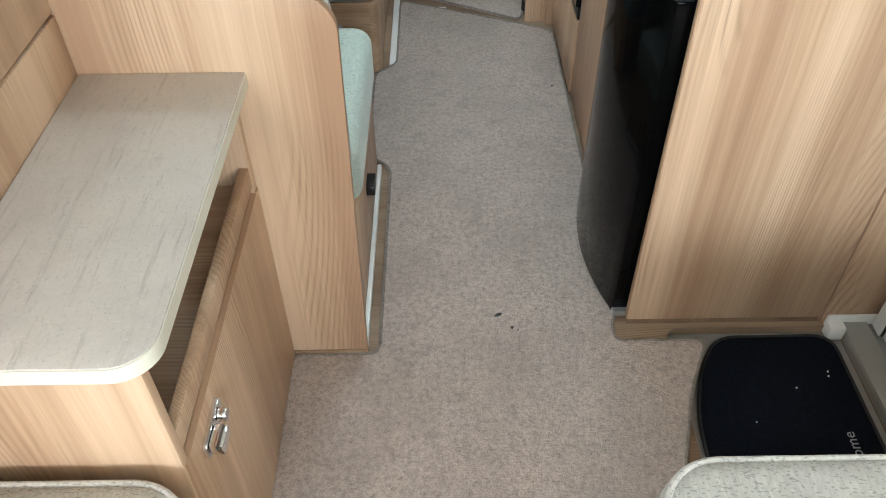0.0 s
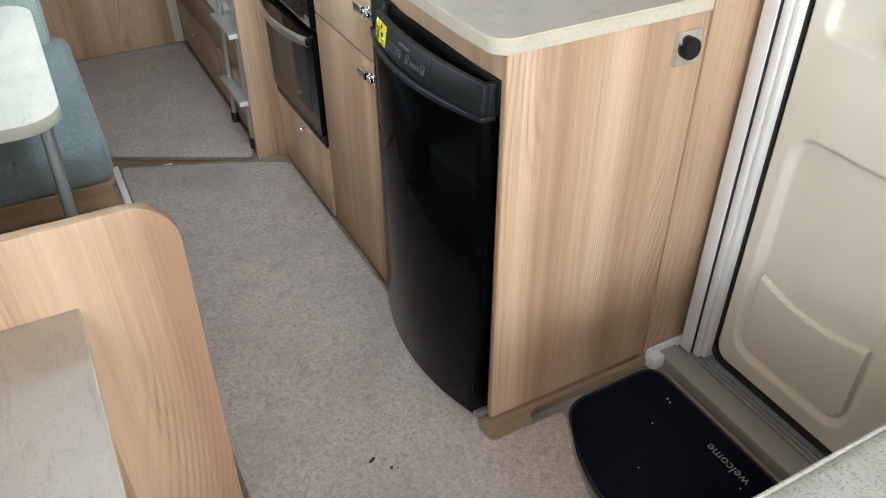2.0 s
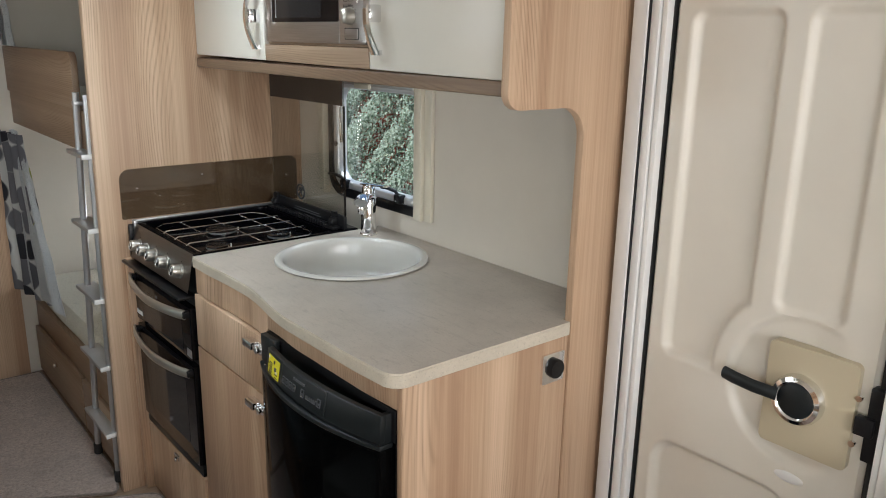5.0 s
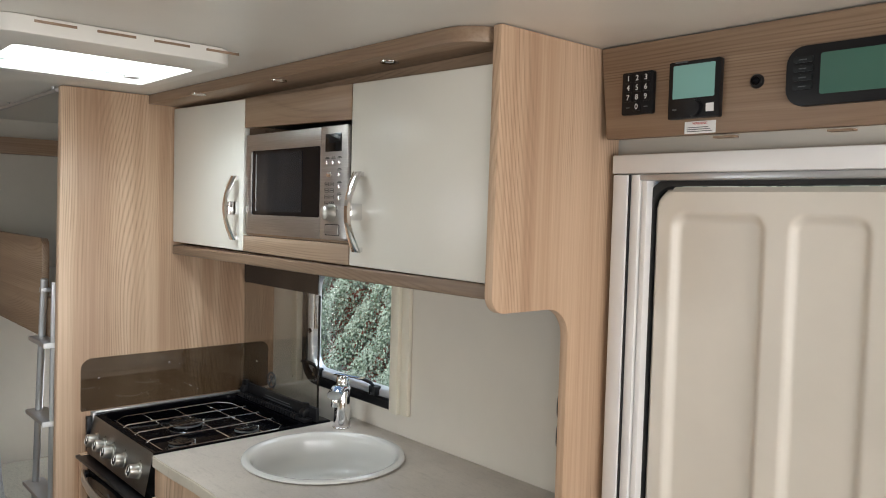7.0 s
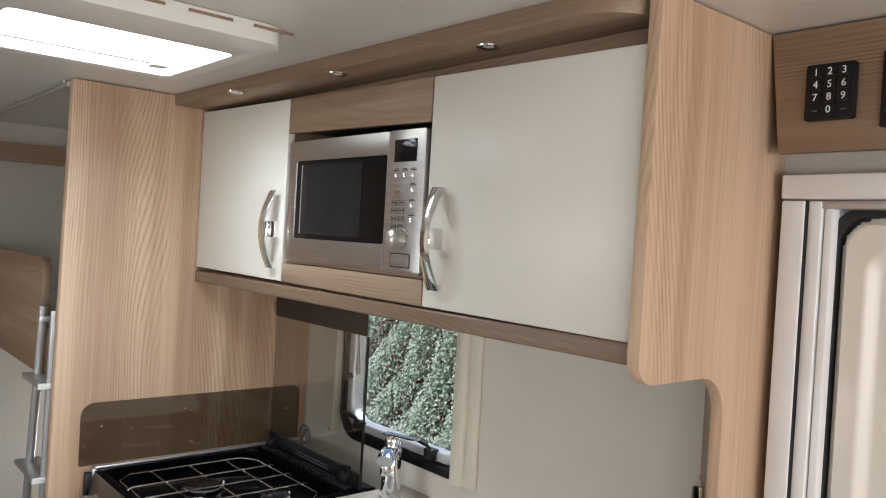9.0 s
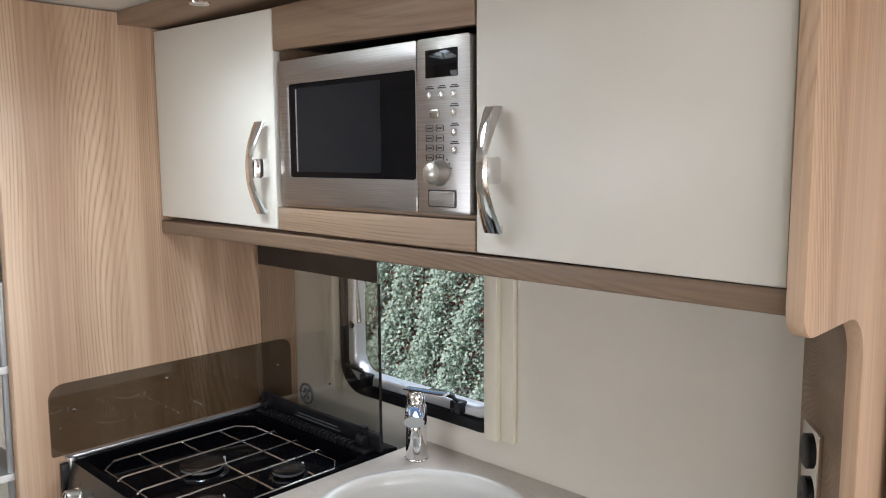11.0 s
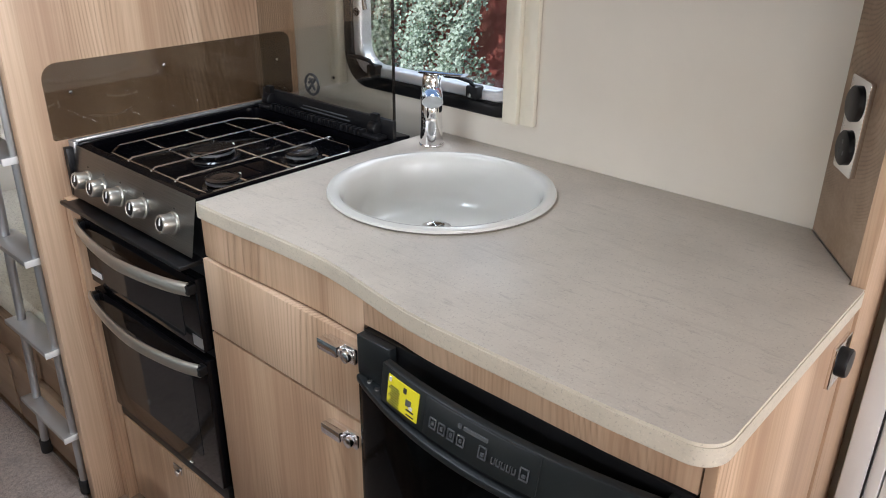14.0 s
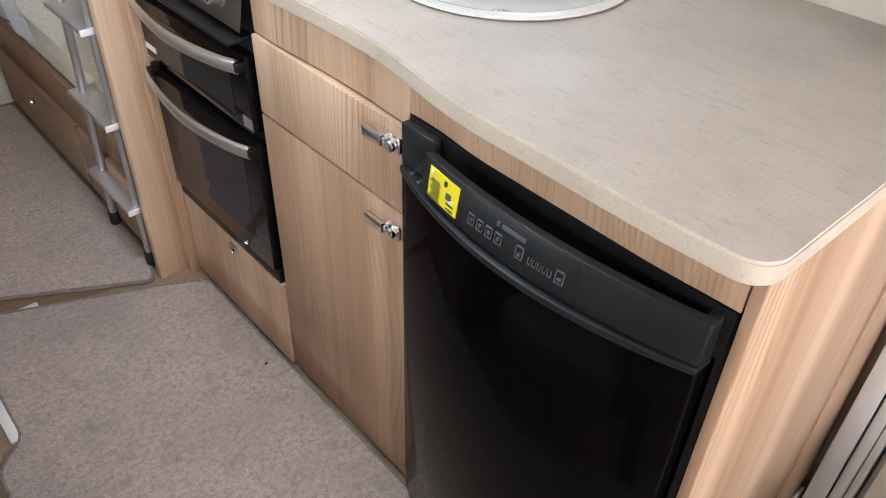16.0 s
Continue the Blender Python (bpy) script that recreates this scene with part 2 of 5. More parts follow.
def fabric(name, base, second, rough=0.9):
    m, nt, p = material(name, base, rough, 0, 0.15)
    vec = coords(nt)
    w = noise_tex(nt, coords(nt, (1, 0.25, 1)), 160.0, 3, 0.7)
    big = noise_tex(nt, vec, 18.0, 3)
    col = ramp(nt, w, [(0.3, second), (0.7, base)])
    col = mix(nt, ramp(nt, big, [(0.4, (0, 0, 0)), (0.65, (0.4, 0.4, 0.4))]), col, second)
    dash = noise_tex(nt, coords(nt, (0.45, 1, 1)), 330.0, 1, 0.4)
    col = mix(nt, ramp(nt, dash, [(0.60, (0, 0, 0)), (0.66, (0.55, 0.55, 0.55))]), col, tuple(k * 0.45 for k in second))
    nt.links.new(col, p.inputs["Base Color"])
    bump(nt, p, w, 0.5, 0.003)
    p.inputs["Sheen Weight"].default_value = 0.3
    return m


GREY_FABRIC = fabric("grey_tweed", (0.52, 0.50, 0.46), (0.34, 0.33, 0.30))
PIPING = fabric("pale_piping", (0.60, 0.58, 0.54), (0.44, 0.42, 0.39))
BLUE_FABRIC = fabric("blue_grey_velour", (0.28, 0.33, 0.34), (0.19, 0.24, 0.25))
MINT_FABRIC = fabric("pale_mint_fabric", (0.58, 0.65, 0.60), (0.46, 0.54, 0.49))
MATTRESS = fabric("quilted_cream_ticking", (0.72, 0.70, 0.58), (0.60, 0.57, 0.46))
BLANKET = fabric("white_fabric", (0.72, 0.74, 0.74), (0.60, 0.63, 0.64))


def curtain_material():
    m, nt, p = material("patterned_curtain", (0.7, 0.7, 0.7), 0.85, 0, 0.1)
    vec = coords(nt, (5.0, 9.0, 8.0))
    v = nt.nodes.new("ShaderNodeTexVoronoi")
    v.inputs["Scale"].default_value = 1.0
    v.inputs["Randomness"].default_value = 0.45
    nt.links.new(vec, v.inputs["Vector"])
    sep = nt.nodes.new("ShaderNodeSeparateColor")
    nt.links.new(v.outputs["Color"], sep.inputs[0])
    hue = ramp(nt, sep.outputs[0], [(0.0, (0.06, 0.06, 0.07)), (0.30, (0.22, 0.22, 0.24)), (0.62, (0.40, 0.41, 0.03)), (0.80, (0.17, 0.17, 0.19)), (1.0, (0.30, 0.31, 0.32))])
    for n in nt.nodes:
        if n.type == "VALTORGB":
            n.color_ramp.interpolation = "CONSTANT"
    leaf = ramp(nt, v.outputs["Distance"], [(0.52, (1, 1, 1)), (0.57, (0, 0, 0))])
    col = mix(nt, leaf, (0.72, 0.72, 0.70), hue)
    nt.links.new(col, p.inputs["Base Color"])
    return m


CURTAIN = curtain_material()


def tinted(name, tint, gloss=0.08):
    """Thin glass: tinted see-through with a mirror-like surface."""
    m = bpy.data.materials.new(name)
    m.use_nodes = True
    nt = m.node_tree
    nt.nodes.remove(nt.nodes["Principled BSDF"])
    out = nt.nodes["Material Output"]
    clear = node(nt, "ShaderNodeBsdfTransparent", Color=(*tint, 1))
    shine = node(nt, "ShaderNodeBsdfGlossy", Roughness=0.03)
    face = nt.nodes.new("ShaderNodeLayerWeight")
    edge = math_node(nt, "MULTIPLY_ADD", math_node(nt, "POWER", face.outputs["Facing"], 4.0), 0.5, gloss * 0.5)
    both = nt.nodes.new("ShaderNodeMixShader")
    nt.links.new(edge, both.inputs[0])
    nt.links.new(clear.outputs[0], both.inputs[1])
    nt.links.new(shine.outputs[0], both.inputs[2])
    nt.links.new(both.outputs[0], out.inputs["Surface"])
    return m


SMOKED = tinted("smoked_glass", (0.52, 0.50, 0.46), 0.14)
LID_GLASS = tinted("hob_lid_glass", (0.80, 0.79, 0.76), 0.14)
CLEAR = tinted("window_acrylic", (0.96, 0.97, 0.965))
OVEN_GLASS = material("oven_glass", (0.005, 0.005, 0.006), 0.05, 0, 0.22)[0]
OVEN_INNER = material("oven_glass_window", (0.014, 0.015, 0.017), 0.06, 0, 0.25)[0]
# Plain dark brown for the band and the edge of the hob lid
SMOKED_BAND = material("dark_lid_brown", (0.018, 0.013, 0.010), 0.2)[0]

LEAF_MATS = []
for k, c in enumerate(((0.18, 0.25, 0.19), (0.23, 0.31, 0.24), (0.12, 0.18, 0.12), (0.29, 0.37, 0.30))):
    lm, lnt, lp = material("ivy_leaf", c, 0.45)
    isl = lnt.nodes.new("ShaderNodeNewGeometry")
    lnt.links.new(ramp(lnt, isl.outputs["Random Per Island"], [(0.0, tuple(v * 0.85 for v in c)), (1.0, tuple(min(1, v * 1.45) for v in c))]), lp.inputs["Base Color"])
    LEAF_MATS.append(lm)
YELLOW_LEAF = material("yellow_green_leaf", (0.30, 0.36, 0.05), 0.5)[0]
SOIL = carpet_material("soil_and_gravel", (0.20, 0.17, 0.14))
BRICK_RED = painted("red_painted_wall", (0.30, 0.08, 0.06), 0.7, 0.15)


# ---- mesh tools ----
def T(x, y, z):
    return Matrix.Translation((x, y, z))


def soften(bm, width, seg=2, limit=35):
    bmesh.ops.recalc_face_normals(bm, faces=bm.faces)
    if width:
        sharp = [e for e in bm.edges if len(e.link_faces) == 2 and e.calc_face_angle(0) > radians(limit)]
        if sharp:
            bmesh.ops.bevel(bm, geom=sharp, offset=width, segments=seg, affect="EDGES", profile=0.5, clamp_overlap=True)
    return bm


def box(bm, x0, x1, y0, y1, z0, z1):
    m = T((x0 + x1) / 2, (y0 + y1) / 2, (z0 + z1) / 2) @ Matrix.Diagonal((abs(x1 - x0), abs(y1 - y0), abs(z1 - z0), 1))
    bmesh.ops.create_cube(bm, size=1, matrix=m)
    return bm


def B(*boxes, bev=0.0015, seg=2):
    bm = bmesh.new()
    for b in boxes:
        box(bm, *b)
    return soften(bm, bev, seg)


def rod(bm, p, q, r, r2=None, seg=20):
    p, q = Vector(p), Vector(q)
    m = Matrix.Translation((p + q) / 2) @ (q - p).to_track_quat("Z", "Y").to_matrix().to_4x4()
    bmesh.ops.create_cone(bm, cap_ends=True, segments=seg, radius1=r, radius2=r if r2 is None else r2, depth=(q - p).length, matrix=m)
    return bm


def R(*rods, bev=0.0, seg=20):
    bm = bmesh.new()
    for r in rods:
        rod(bm, *r, seg=seg)
    return soften(bm, bev)


def tube(bm, pts, r, seg=10, flat=None):
    """A round or, with flat=(a, b), an elliptical bar along a line of points."""
    pts = [Vector(p) for p in pts]
    a, b = flat or (r, r)
    rings = []
    up = Vector((0, 0, 1))
    for i, p in enumerate(pts):
        d = (pts[min(i + 1, len(pts) - 1)] - pts[max(i - 1, 0)]).normalized()
        side = d.cross(up)
        if side.length < 0.2:
            side = d.cross(Vector((0, 1, 0)))
        side.normalize()
        top = side.cross(d).normalized()
        rings.append([bm.verts.new(p + side * a * math.cos(2 * math.pi * k / seg) + top * b * math.sin(2 * math.pi * k / seg)) for k in range(seg)])
    for r0, r1 in zip(rings, rings[1:]):
        for k in range(seg):
            bm.faces.new((r0[k], r0[(k + 1) % seg], r1[(k + 1) % seg], r1[k]))
    bm.faces.new(rings[0][::-1])
    bm.faces.new(rings[-1])
    bmesh.ops.recalc_face_normals(bm, faces=bm.faces)
    return bm


def lathe(profile, centre, axis=(0, 0, 1), seg=48):
    """Revolves (radius, height) pairs round an axis."""
    bm = bmesh.new()
    q = Vector(axis).to_track_quat("Z", "Y").to_matrix().to_4x4()
    m = Matrix.Translation(centre) @ q
    rings = []
    for r, h in profile:
        if r < 1e-6:
            rings.append([bm.verts.new(m @ Vector((0, 0, h)))])
        else:
            rings.append([bm.verts.new(m @ Vector((r * math.cos(2 * math.pi * k / seg), r * math.sin(2 * math.pi * k / seg), h))) for k in range(seg)])
    for a, b in zip(rings, rings[1:]):
        for k in range(seg):
            n = (k + 1) % seg
            if len(a) == 1:
                bm.faces.new((a[0], b[k], b[n]))
            elif len(b) == 1:
                bm.faces.new((a[k], a[n], b[0]))
            else:
                bm.faces.new((a[k], a[n], b[n], b[k]))
    bmesh.ops.recalc_face_normals(bm, faces=bm.faces)
    return bm


def rrect(u0, u1, v0, v1, r, seg=6):
    """A rounded rectangle; r is one radius or four (lower left, lower right, upper right, upper left)."""
    rs = r if isinstance(r, tuple) else (r,) * 4
    out = []
    for (cu, cv, a0), q in zip(((u0, v0, 180), (u1, v0, 270), (u1, v1, 0), (u0, v1, 90)), rs):
        su, sv = (1 if cu == u0 else -1), (1 if cv == v0 else -1)
        if q <= 0:
            out.append((cu, cv))
            continue
        for k in range(seg + 1):
            a = radians(a0 + 90 * k / seg)
            out.append((cu + su * q + q * math.cos(a), cv + sv * q + q * math.sin(a)))
    return out


def circle(cu, cv, r, seg=48):
    return [(cu + r * math.cos(2 * math.pi * k / seg), cv + r * math.sin(2 * math.pi * k / seg)) for k in range(seg)]


def slab(outline, holes, axis, a, b, bev=0.0, seg=2):
    """A plate of any outline, with holes, between a and b along an axis."""
    place = {"z": lambda u, v, w: (u, v, w), "x": lambda u, v, w: (w, u, v), "y": lambda u, v, w: (u, w, v)}[axis]
    bm = bmesh.new()
    loops = []
    for loop in (outline, *holes):
        vs = [bm.verts.new(place(u, v, a)) for u, v in loop]
        es = [bm.edges.new((vs[i], vs[(i + 1) % len(vs)])) for i in range(len(vs))]
        loops.append((vs, es))
    bmesh.ops.triangle_fill(bm, use_beauty=True, edges=[e for _, es in loops for e in es])
    front = list(bm.faces)
    twin = {}
    for vs, _ in loops:
        for v in vs:
            c = v.co.copy()
            c["xyz".index(axis)] = b
            twin[v] = bm.verts.new(c)
    for f in front:
        bm.faces.new([twin[v] for v in reversed(f.verts)])
    for vs, _ in loops:
        for i in range(len(vs)):
            n = (i + 1) % len(vs)
            bm.faces.new((vs[i], vs[n], twin[vs[n]], twin[vs[i]]))
    return soften(bm, bev, seg, 50)


def pillow(x0, x1, y0, y1, z0, z1, r=0.03):
    """An upholstered block with rounded edges and a slightly domed top."""
    bm = bmesh.new()
    box(bm, x0, x1, y0, y1, z0, z1)
    bmesh.ops.subdivide_edges(bm, edges=bm.edges[:], cuts=5, use_grid_fill=True)
    c = Vector(((x0 + x1) / 2, (y0 + y1) / 2, (z0 + z1) / 2))
    h = Vector((abs(x1 - x0) / 2, abs(y1 - y0) / 2, abs(z1 - z0) / 2))
    for v in bm.verts:
        d = v.co - c
        inner = Vector([max(-(h[i] - r), min(h[i] - r, d[i])) for i in range(3)])
        off = d - inner
        if off.length > 1e-6:
            off = off.normalized() * r
        v.co = c + inner + off + Vector((0, 0, 0.012 * (1 - (d.x / h.x) ** 2) * (1 - (d.y / h.y) ** 2) * (1 if d.z > 0 else 0)))
        v.co += 0.003 * noise.noise_vector(v.co * 14)
    return bm


def cushion(x0, x1, y0, y1, z0, z1, corner=0.08, r=0.035, dome=0.014):
    """A boxed cushion: rounded in plan, rolled over its edges, gently domed on top."""
    bm = bmesh.new()
    levels = []
    for k in range(7):
        a = radians(90 * k / 6)
        levels.append((r * (1 - math.sin(a)), z0 + r * (1 - math.cos(a))))
    for k in range(7):
        a = radians(90 * k / 6)
        levels.append((r * (1 - math.cos(a)), z1 - r * (1 - math.sin(a))))
    for k in range(1, 7):
        t = k / 6
        levels.append((r + t * (min(x1 - x0, y1 - y0) / 2 - r - 0.02), z1 + dome * math.sin(radians(90 * t))))
    rings = []
    for inset, z in levels:
        loop = rrect(x0 + inset, x1 - inset, y0 + inset, y1 - inset, max(0.004, corner - inset * 0.9), 8)
        rings.append([bm.verts.new((x, y, z + 0.003 * noise.noise((x * 9, y * 9, z * 9)))) for x, y in loop])
    for a, b in zip(rings, rings[1:]):
        for k in range(len(a)):
            bm.faces.new((a[k], a[(k + 1) % len(a)], b[(k + 1) % len(a)], b[k]))
    bm.faces.new(rings[0][::-1])
    bm.faces.new(rings[-1])
    bmesh.ops.recalc_face_normals(bm, faces=bm.faces)
    return bm


def part(name, bm, mat, parent=None, label="", smooth=True):
    me = bpy.data.meshes.new(name)
    if smooth:
        for f in bm.faces:
            f.smooth = True
        for e in bm.edges:
            if len(e.link_faces) == 2 and e.calc_face_angle(0) > radians(40):
                e.smooth = False
    bm.to_mesh(me)
    bm.free()
    mats = mat if isinstance(mat, (list, tuple)) else [mat]
    for k in mats:
        me.materials.append(k)
    ob = new(name, me)
    if parent is not None:
        ob.parent = parent
        if parent.data is None:
            ob.matrix_parent_inverse = T(*[-v for v in parent.location])
    if label:
        tagged(ob, label=label)
    return ob


def thing(name, loc, label, category, group="", kind=""):
    ob = new(name)
    ob.location = loc
    ob.empty_display_size = 0.05
    return tagged(ob, label, category, group, kind)


def solid(name, bm, mat, label, category, group="", kind="", smooth=True):
    return tagged(part(name, bm, mat, smooth=smooth), label, category, group, kind)


def structure(name, bm, mat, label="", smooth=True):
    return tagged(part(name, bm, mat, smooth=smooth), label, kind="structure")


def text_mesh(body, size, m, depth=0.0003):
    """Lettering in the built-in font, as a bmesh, laid by the pose m."""
    cu = bpy.data.curves.new("lettering", "FONT")
    cu.body, cu.size, cu.extrude, cu.align_x, cu.align_y = body, size, depth, "CENTER", "CENTER"
    cu.resolution_u = 3
    ob = bpy.data.objects.new("lettering", cu)
    me = ob.to_mesh()
    bm = bmesh.new()
    bm.from_mesh(me)
    ob.to_mesh_clear()
    bpy.data.objects.remove(ob)
    bm.transform(m)
    return bm


FACE_IN = Matrix(((0, 0, -1, 0), (-1, 0, 0, 0), (0, 1, 0, 0), (0, 0, 0, 1)))  # text on a wall whose front looks to -x

# ---- plan ----
WALL, LEFT, REAR, FRONT, CEIL = 0.627, -1.60, 2.75, -2.80, 1.949
TOP = 0.955
SIDE = 1.475  # face of the tall partition beside the cooker

# ---- floor, walls, ceiling ----
structure("floor", slab([(LEFT - .04, FRONT - .04), (WALL + .04, FRONT - .04), (WALL + .04, REAR + .04), (LEFT - .04, REAR + .04)],
          [rrect(0.09, 0.50, -0.62, -0.012, 0.03)], "z", -0.04, 0), VINYL, "dark wood-effect vinyl floor at the edges of the carpet")
structure("step_well", B((0.07, 0.63, -0.66, 0.0, -0.06, -0.024)), GREY_STEP, "shallow grey step well by the entrance door")
structure("wall_right", slab([(FRONT, -0.05), (REAR, -0.05), (REAR, CEIL + .03), (FRONT, CEIL + .03)],
          [rrect(0.728, 1.262, 1.03, 1.425, 0.05), rrect(-0.600, -0.085, -0.02, 1.70, 0.04),
           rrect(2.05, 2.55, 0.61, 0.83, 0.03), rrect(2.05, 2.55, 1.47, 1.69, 0.03)], "x", WALL, WALL + 0.035), CREAM_WALL, "cream wallboard of the door side")
structure("wall_left", slab([(FRONT, -0.05), (REAR, -0.05), (REAR, CEIL + .03), (FRONT, CEIL + .03)],
          [rrect(-2.3, -1.2, 1.02, 1.58, 0.05), rrect(0.38, 1.62, 1.02, 1.58, 0.05)], "x", LEFT - 0.035, LEFT), CREAM_WALL, "cream wallboard opposite the kitchen")
structure("wall_front", slab([(LEFT, -0.05), (WALL, -0.05), (WALL, CEIL + .03), (LEFT, CEIL + .03)],
          [rrect(-1.35, 0.35, 1.0, 1.64, 0.06)], "y", FRONT - 0.035, FRONT), CREAM_WALL, "cream front wall with a wide window opening")
structure("wall_rear", slab([(LEFT, -0.05), (WALL, -0.05), (WALL, CEIL + .03), (LEFT, CEIL + .03)], [], "y", REAR, REAR + 0.035), CREAM_WALL, "cream rear wall")
structure("ceiling", slab([(LEFT - .04, FRONT - .04), (WALL + .04, FRONT - .04), (WALL + .04, REAR + .04), (LEFT - .04, REAR + .04)],
          [rrect(-0.395, 0.02, 0.675, 1.09, 0.02)], "z", CEIL, CEIL + 0.03), CEILING, "smooth cream ceiling board")
structure("partition_wall", slab([(-0.11, 0.0), (0.626, 0.0), (0.626, CEIL - 0.002), (-0.088, CEIL - 0.002)], [], "y", SIDE, SIDE + 0.03, 0.003), WOOD_Z, "full-height wood-grain partition beside the cooker")
structure("rear_panel", B((-1.59, -0.13, REAR - 0.022, REAR - 0.003, 0.001, CEIL - 0.003)), WOOD_Z, "wood-grain panelling on the rear wall")
structure("end_wall_panel", slab([(0.455, -0.02), (0.604, -0.02), (0.604, CEIL - 0.002), (0.240, CEIL - 0.002), (0.236, 1.46)]
          + [(0.270 + 0.034 * math.cos(radians(a)), 1.454 + 0.034 * math.sin(radians(a))) for a in range(180, 271, 15)]
          + [(0.395 + 0.062 * math.sin(radians(a)), 1.358 + 0.062 * math.cos(radians(a))) for a in range(0, 91, 10)],
          [], "y", -0.004, 0.016, 0.003), WOOD_Z, "wood-grain end panel with a curved cut-out over the worktop")
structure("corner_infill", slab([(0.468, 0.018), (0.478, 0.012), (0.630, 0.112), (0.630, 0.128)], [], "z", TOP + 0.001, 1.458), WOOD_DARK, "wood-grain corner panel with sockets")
structure("wood_wall_panel", B((0.600, 0.624, -2.7, -0.645, 0.0, 1.2)), WOOD_Z, "wood-grain wall panel beside the entrance door")


# ---- carpets ----
def carpet(name, outline, label, z=0.009):
    bm = slab(outline, [], "z", 0.0015, z, 0.002)
    ob = solid(name, bm, CARPET, label, "carpet")
    edge = bmesh.new()
    tube(edge, [(x, y, z - 0.001) for x, y in outline + outline[:1]], 0.004, 8)
    part("binding", edge, CARPET_EDGE, ob, "stitched taupe edge binding")
    return ob


def rounded(points, r, seg=5):
    """Rounds the corners of a plan outline."""
    out = []
    n = len(points)
    for i, p in enumerate(points):
        a, b = Vector(points[i - 1]), Vector(points[(i + 1) % n])
        p = Vector(p)
        q = min(r, (a - p).length * 0.45, (b - p).length * 0.45)
        s, e = p + (a - p).normalized() * q, p + (b - p).normalized() * q
        for k in range(seg + 1):
            t = k / seg
            out.append(tuple((1 - t) ** 2 * s + 2 * t * (1 - t) * p + t * t * e))
    return out


carpet("carpet", rounded([(-0.775, -2.2), (0.04, -2.2), (0.045, -0.40), (0.105, -0.20), (0.175, -0.055), (-0.035, -0.055), (-0.035, 0.0),
       (-0.018, 0.03), (-0.018, 1.39), (-0.115, 1.44), (-0.575, 1.640), (-0.575, 1.17), (-0.645, 1.115), (-0.645, 0.66), (-0.573, 0.60),
       (-0.573, -0.062), (-0.585, -0.083), (-0.775, -0.085)], 0.035), "worn taupe cut-pile carpet with small dark stains")
carpet("rear_carpet", rounded([(-0.13, 1.475), (-0.095, 1.60), (-0.095, 2.715), (-1.0, 2.715), (-1.0, 1.9), (-0.60, 1.735)], 0.03), "taupe carpet piece in front of the bunks", 0.011)
tape = B((-0.600, -0.578, 1.17, 1.655, 0.0, 0.010), (-0.60, -0.40, 1.58, 1.60, 0, 0.002), bev=0.003)
solid("carpet_tape", tape, WHITE_TRIM, "strip of shiny clear tape along the carpet edge", "tape")


def crumb(name, x, y, w, d, label):
    bm = bmesh.new()
    bmesh.ops.create_icosphere(bm, subdivisions=2, radius=1, matrix=T(x, y, 0.0105) @ Matrix.Rotation(0.4, 4, "Z") @ Matrix.Diagonal((w, d, 0.0025, 1)))
    for v in bm.verts:
        v.co += 0.3 * w * noise.noise_vector(v.co * 90)
    solid(name, bm, INK, label, "crumb", "crumbs on the carpet")


crumb("dark_crumb", -0.298, 0.028, 0.011, 0.004, "dark flake of dirt lying on the carpet")
crumb("dark_crumb", -0.268, -0.012, 0.004, 0.004, "small dark crumb lying on the carpet")
crumb("dark_crumb", -0.06, 1.02, 0.005, 0.004, "small dark crumb lying on the carpet")
crumb("dark_crumb", -0.255, -0.02, 0.002, 0.002, "tiny dark crumb lying on the carpet")


# ---- kitchen: base units ----
def smoothstep(a, b, v):
    t = max(0.0, min(1.0, (v - a) / (b - a)))
    return t * t * (3 - 2 * t)


def top_front(y):
    """The worktop's front edge: straight by the cooker, bulging over the fridge."""
    return -0.004 + 0.006 * smoothstep(0.90, 0.72, y) - 0.033 * smoothstep(0.66, 0.38, y) + 0.006 * smoothstep(0.14, 0.0, y)


def front_line(y0, y1, inset, n=24):
    return [(top_front(y0 + (y1 - y0) * k / n) + inset, y0 + (y1 - y0) * k / n) for k in range(n + 1)]


corner = [(top_front(0.035) + 0.038 + 0.038 * math.cos(radians(a)), 0.034 + 0.038 * math.sin(radians(a))) for a in range(266, 184, -9)]
work_outline = [(WALL - 0.001, 0.130), (WALL - 0.001, 0.972)] + front_line(0.972, 0.035, 0) + corner[::-1] + [(0.452, -0.004), (0.452, 0.018), (0.47, 0.020)]
SINK = (0.340, 0.696)
wt = thing("worktop", (0.3, 0.5, TOP), "beige-grey stone-effect kitchen worktop with a wavy front edge", "worktop")
bm = slab(work_outline, [circle(*SINK, 0.190)], "z", TOP - 0.030, TOP, 0.004, 3)
for f in bm.faces:
    f.material_index = 1 if abs(f.normal.z) < 0.75 else 0
part("top", bm, [WORKTOP, WORK_EDGE], wt)
edge_line = [(x, y) for x, y in front_line(0.972, 0.035, 0) + corner[::-1] + [(0.452, -0.004)]]
band = [(x - 0.0012, y - 0.0012) for x, y in edge_line] + [(x + 0.004, y + 0.004) for x, y in reversed(edge_line)]
part("edge_band", slab(band, [], "z", TOP - 0.0270, TOP - 0.0045), WORK_EDGE, wt, "paler stone-effect edge band")

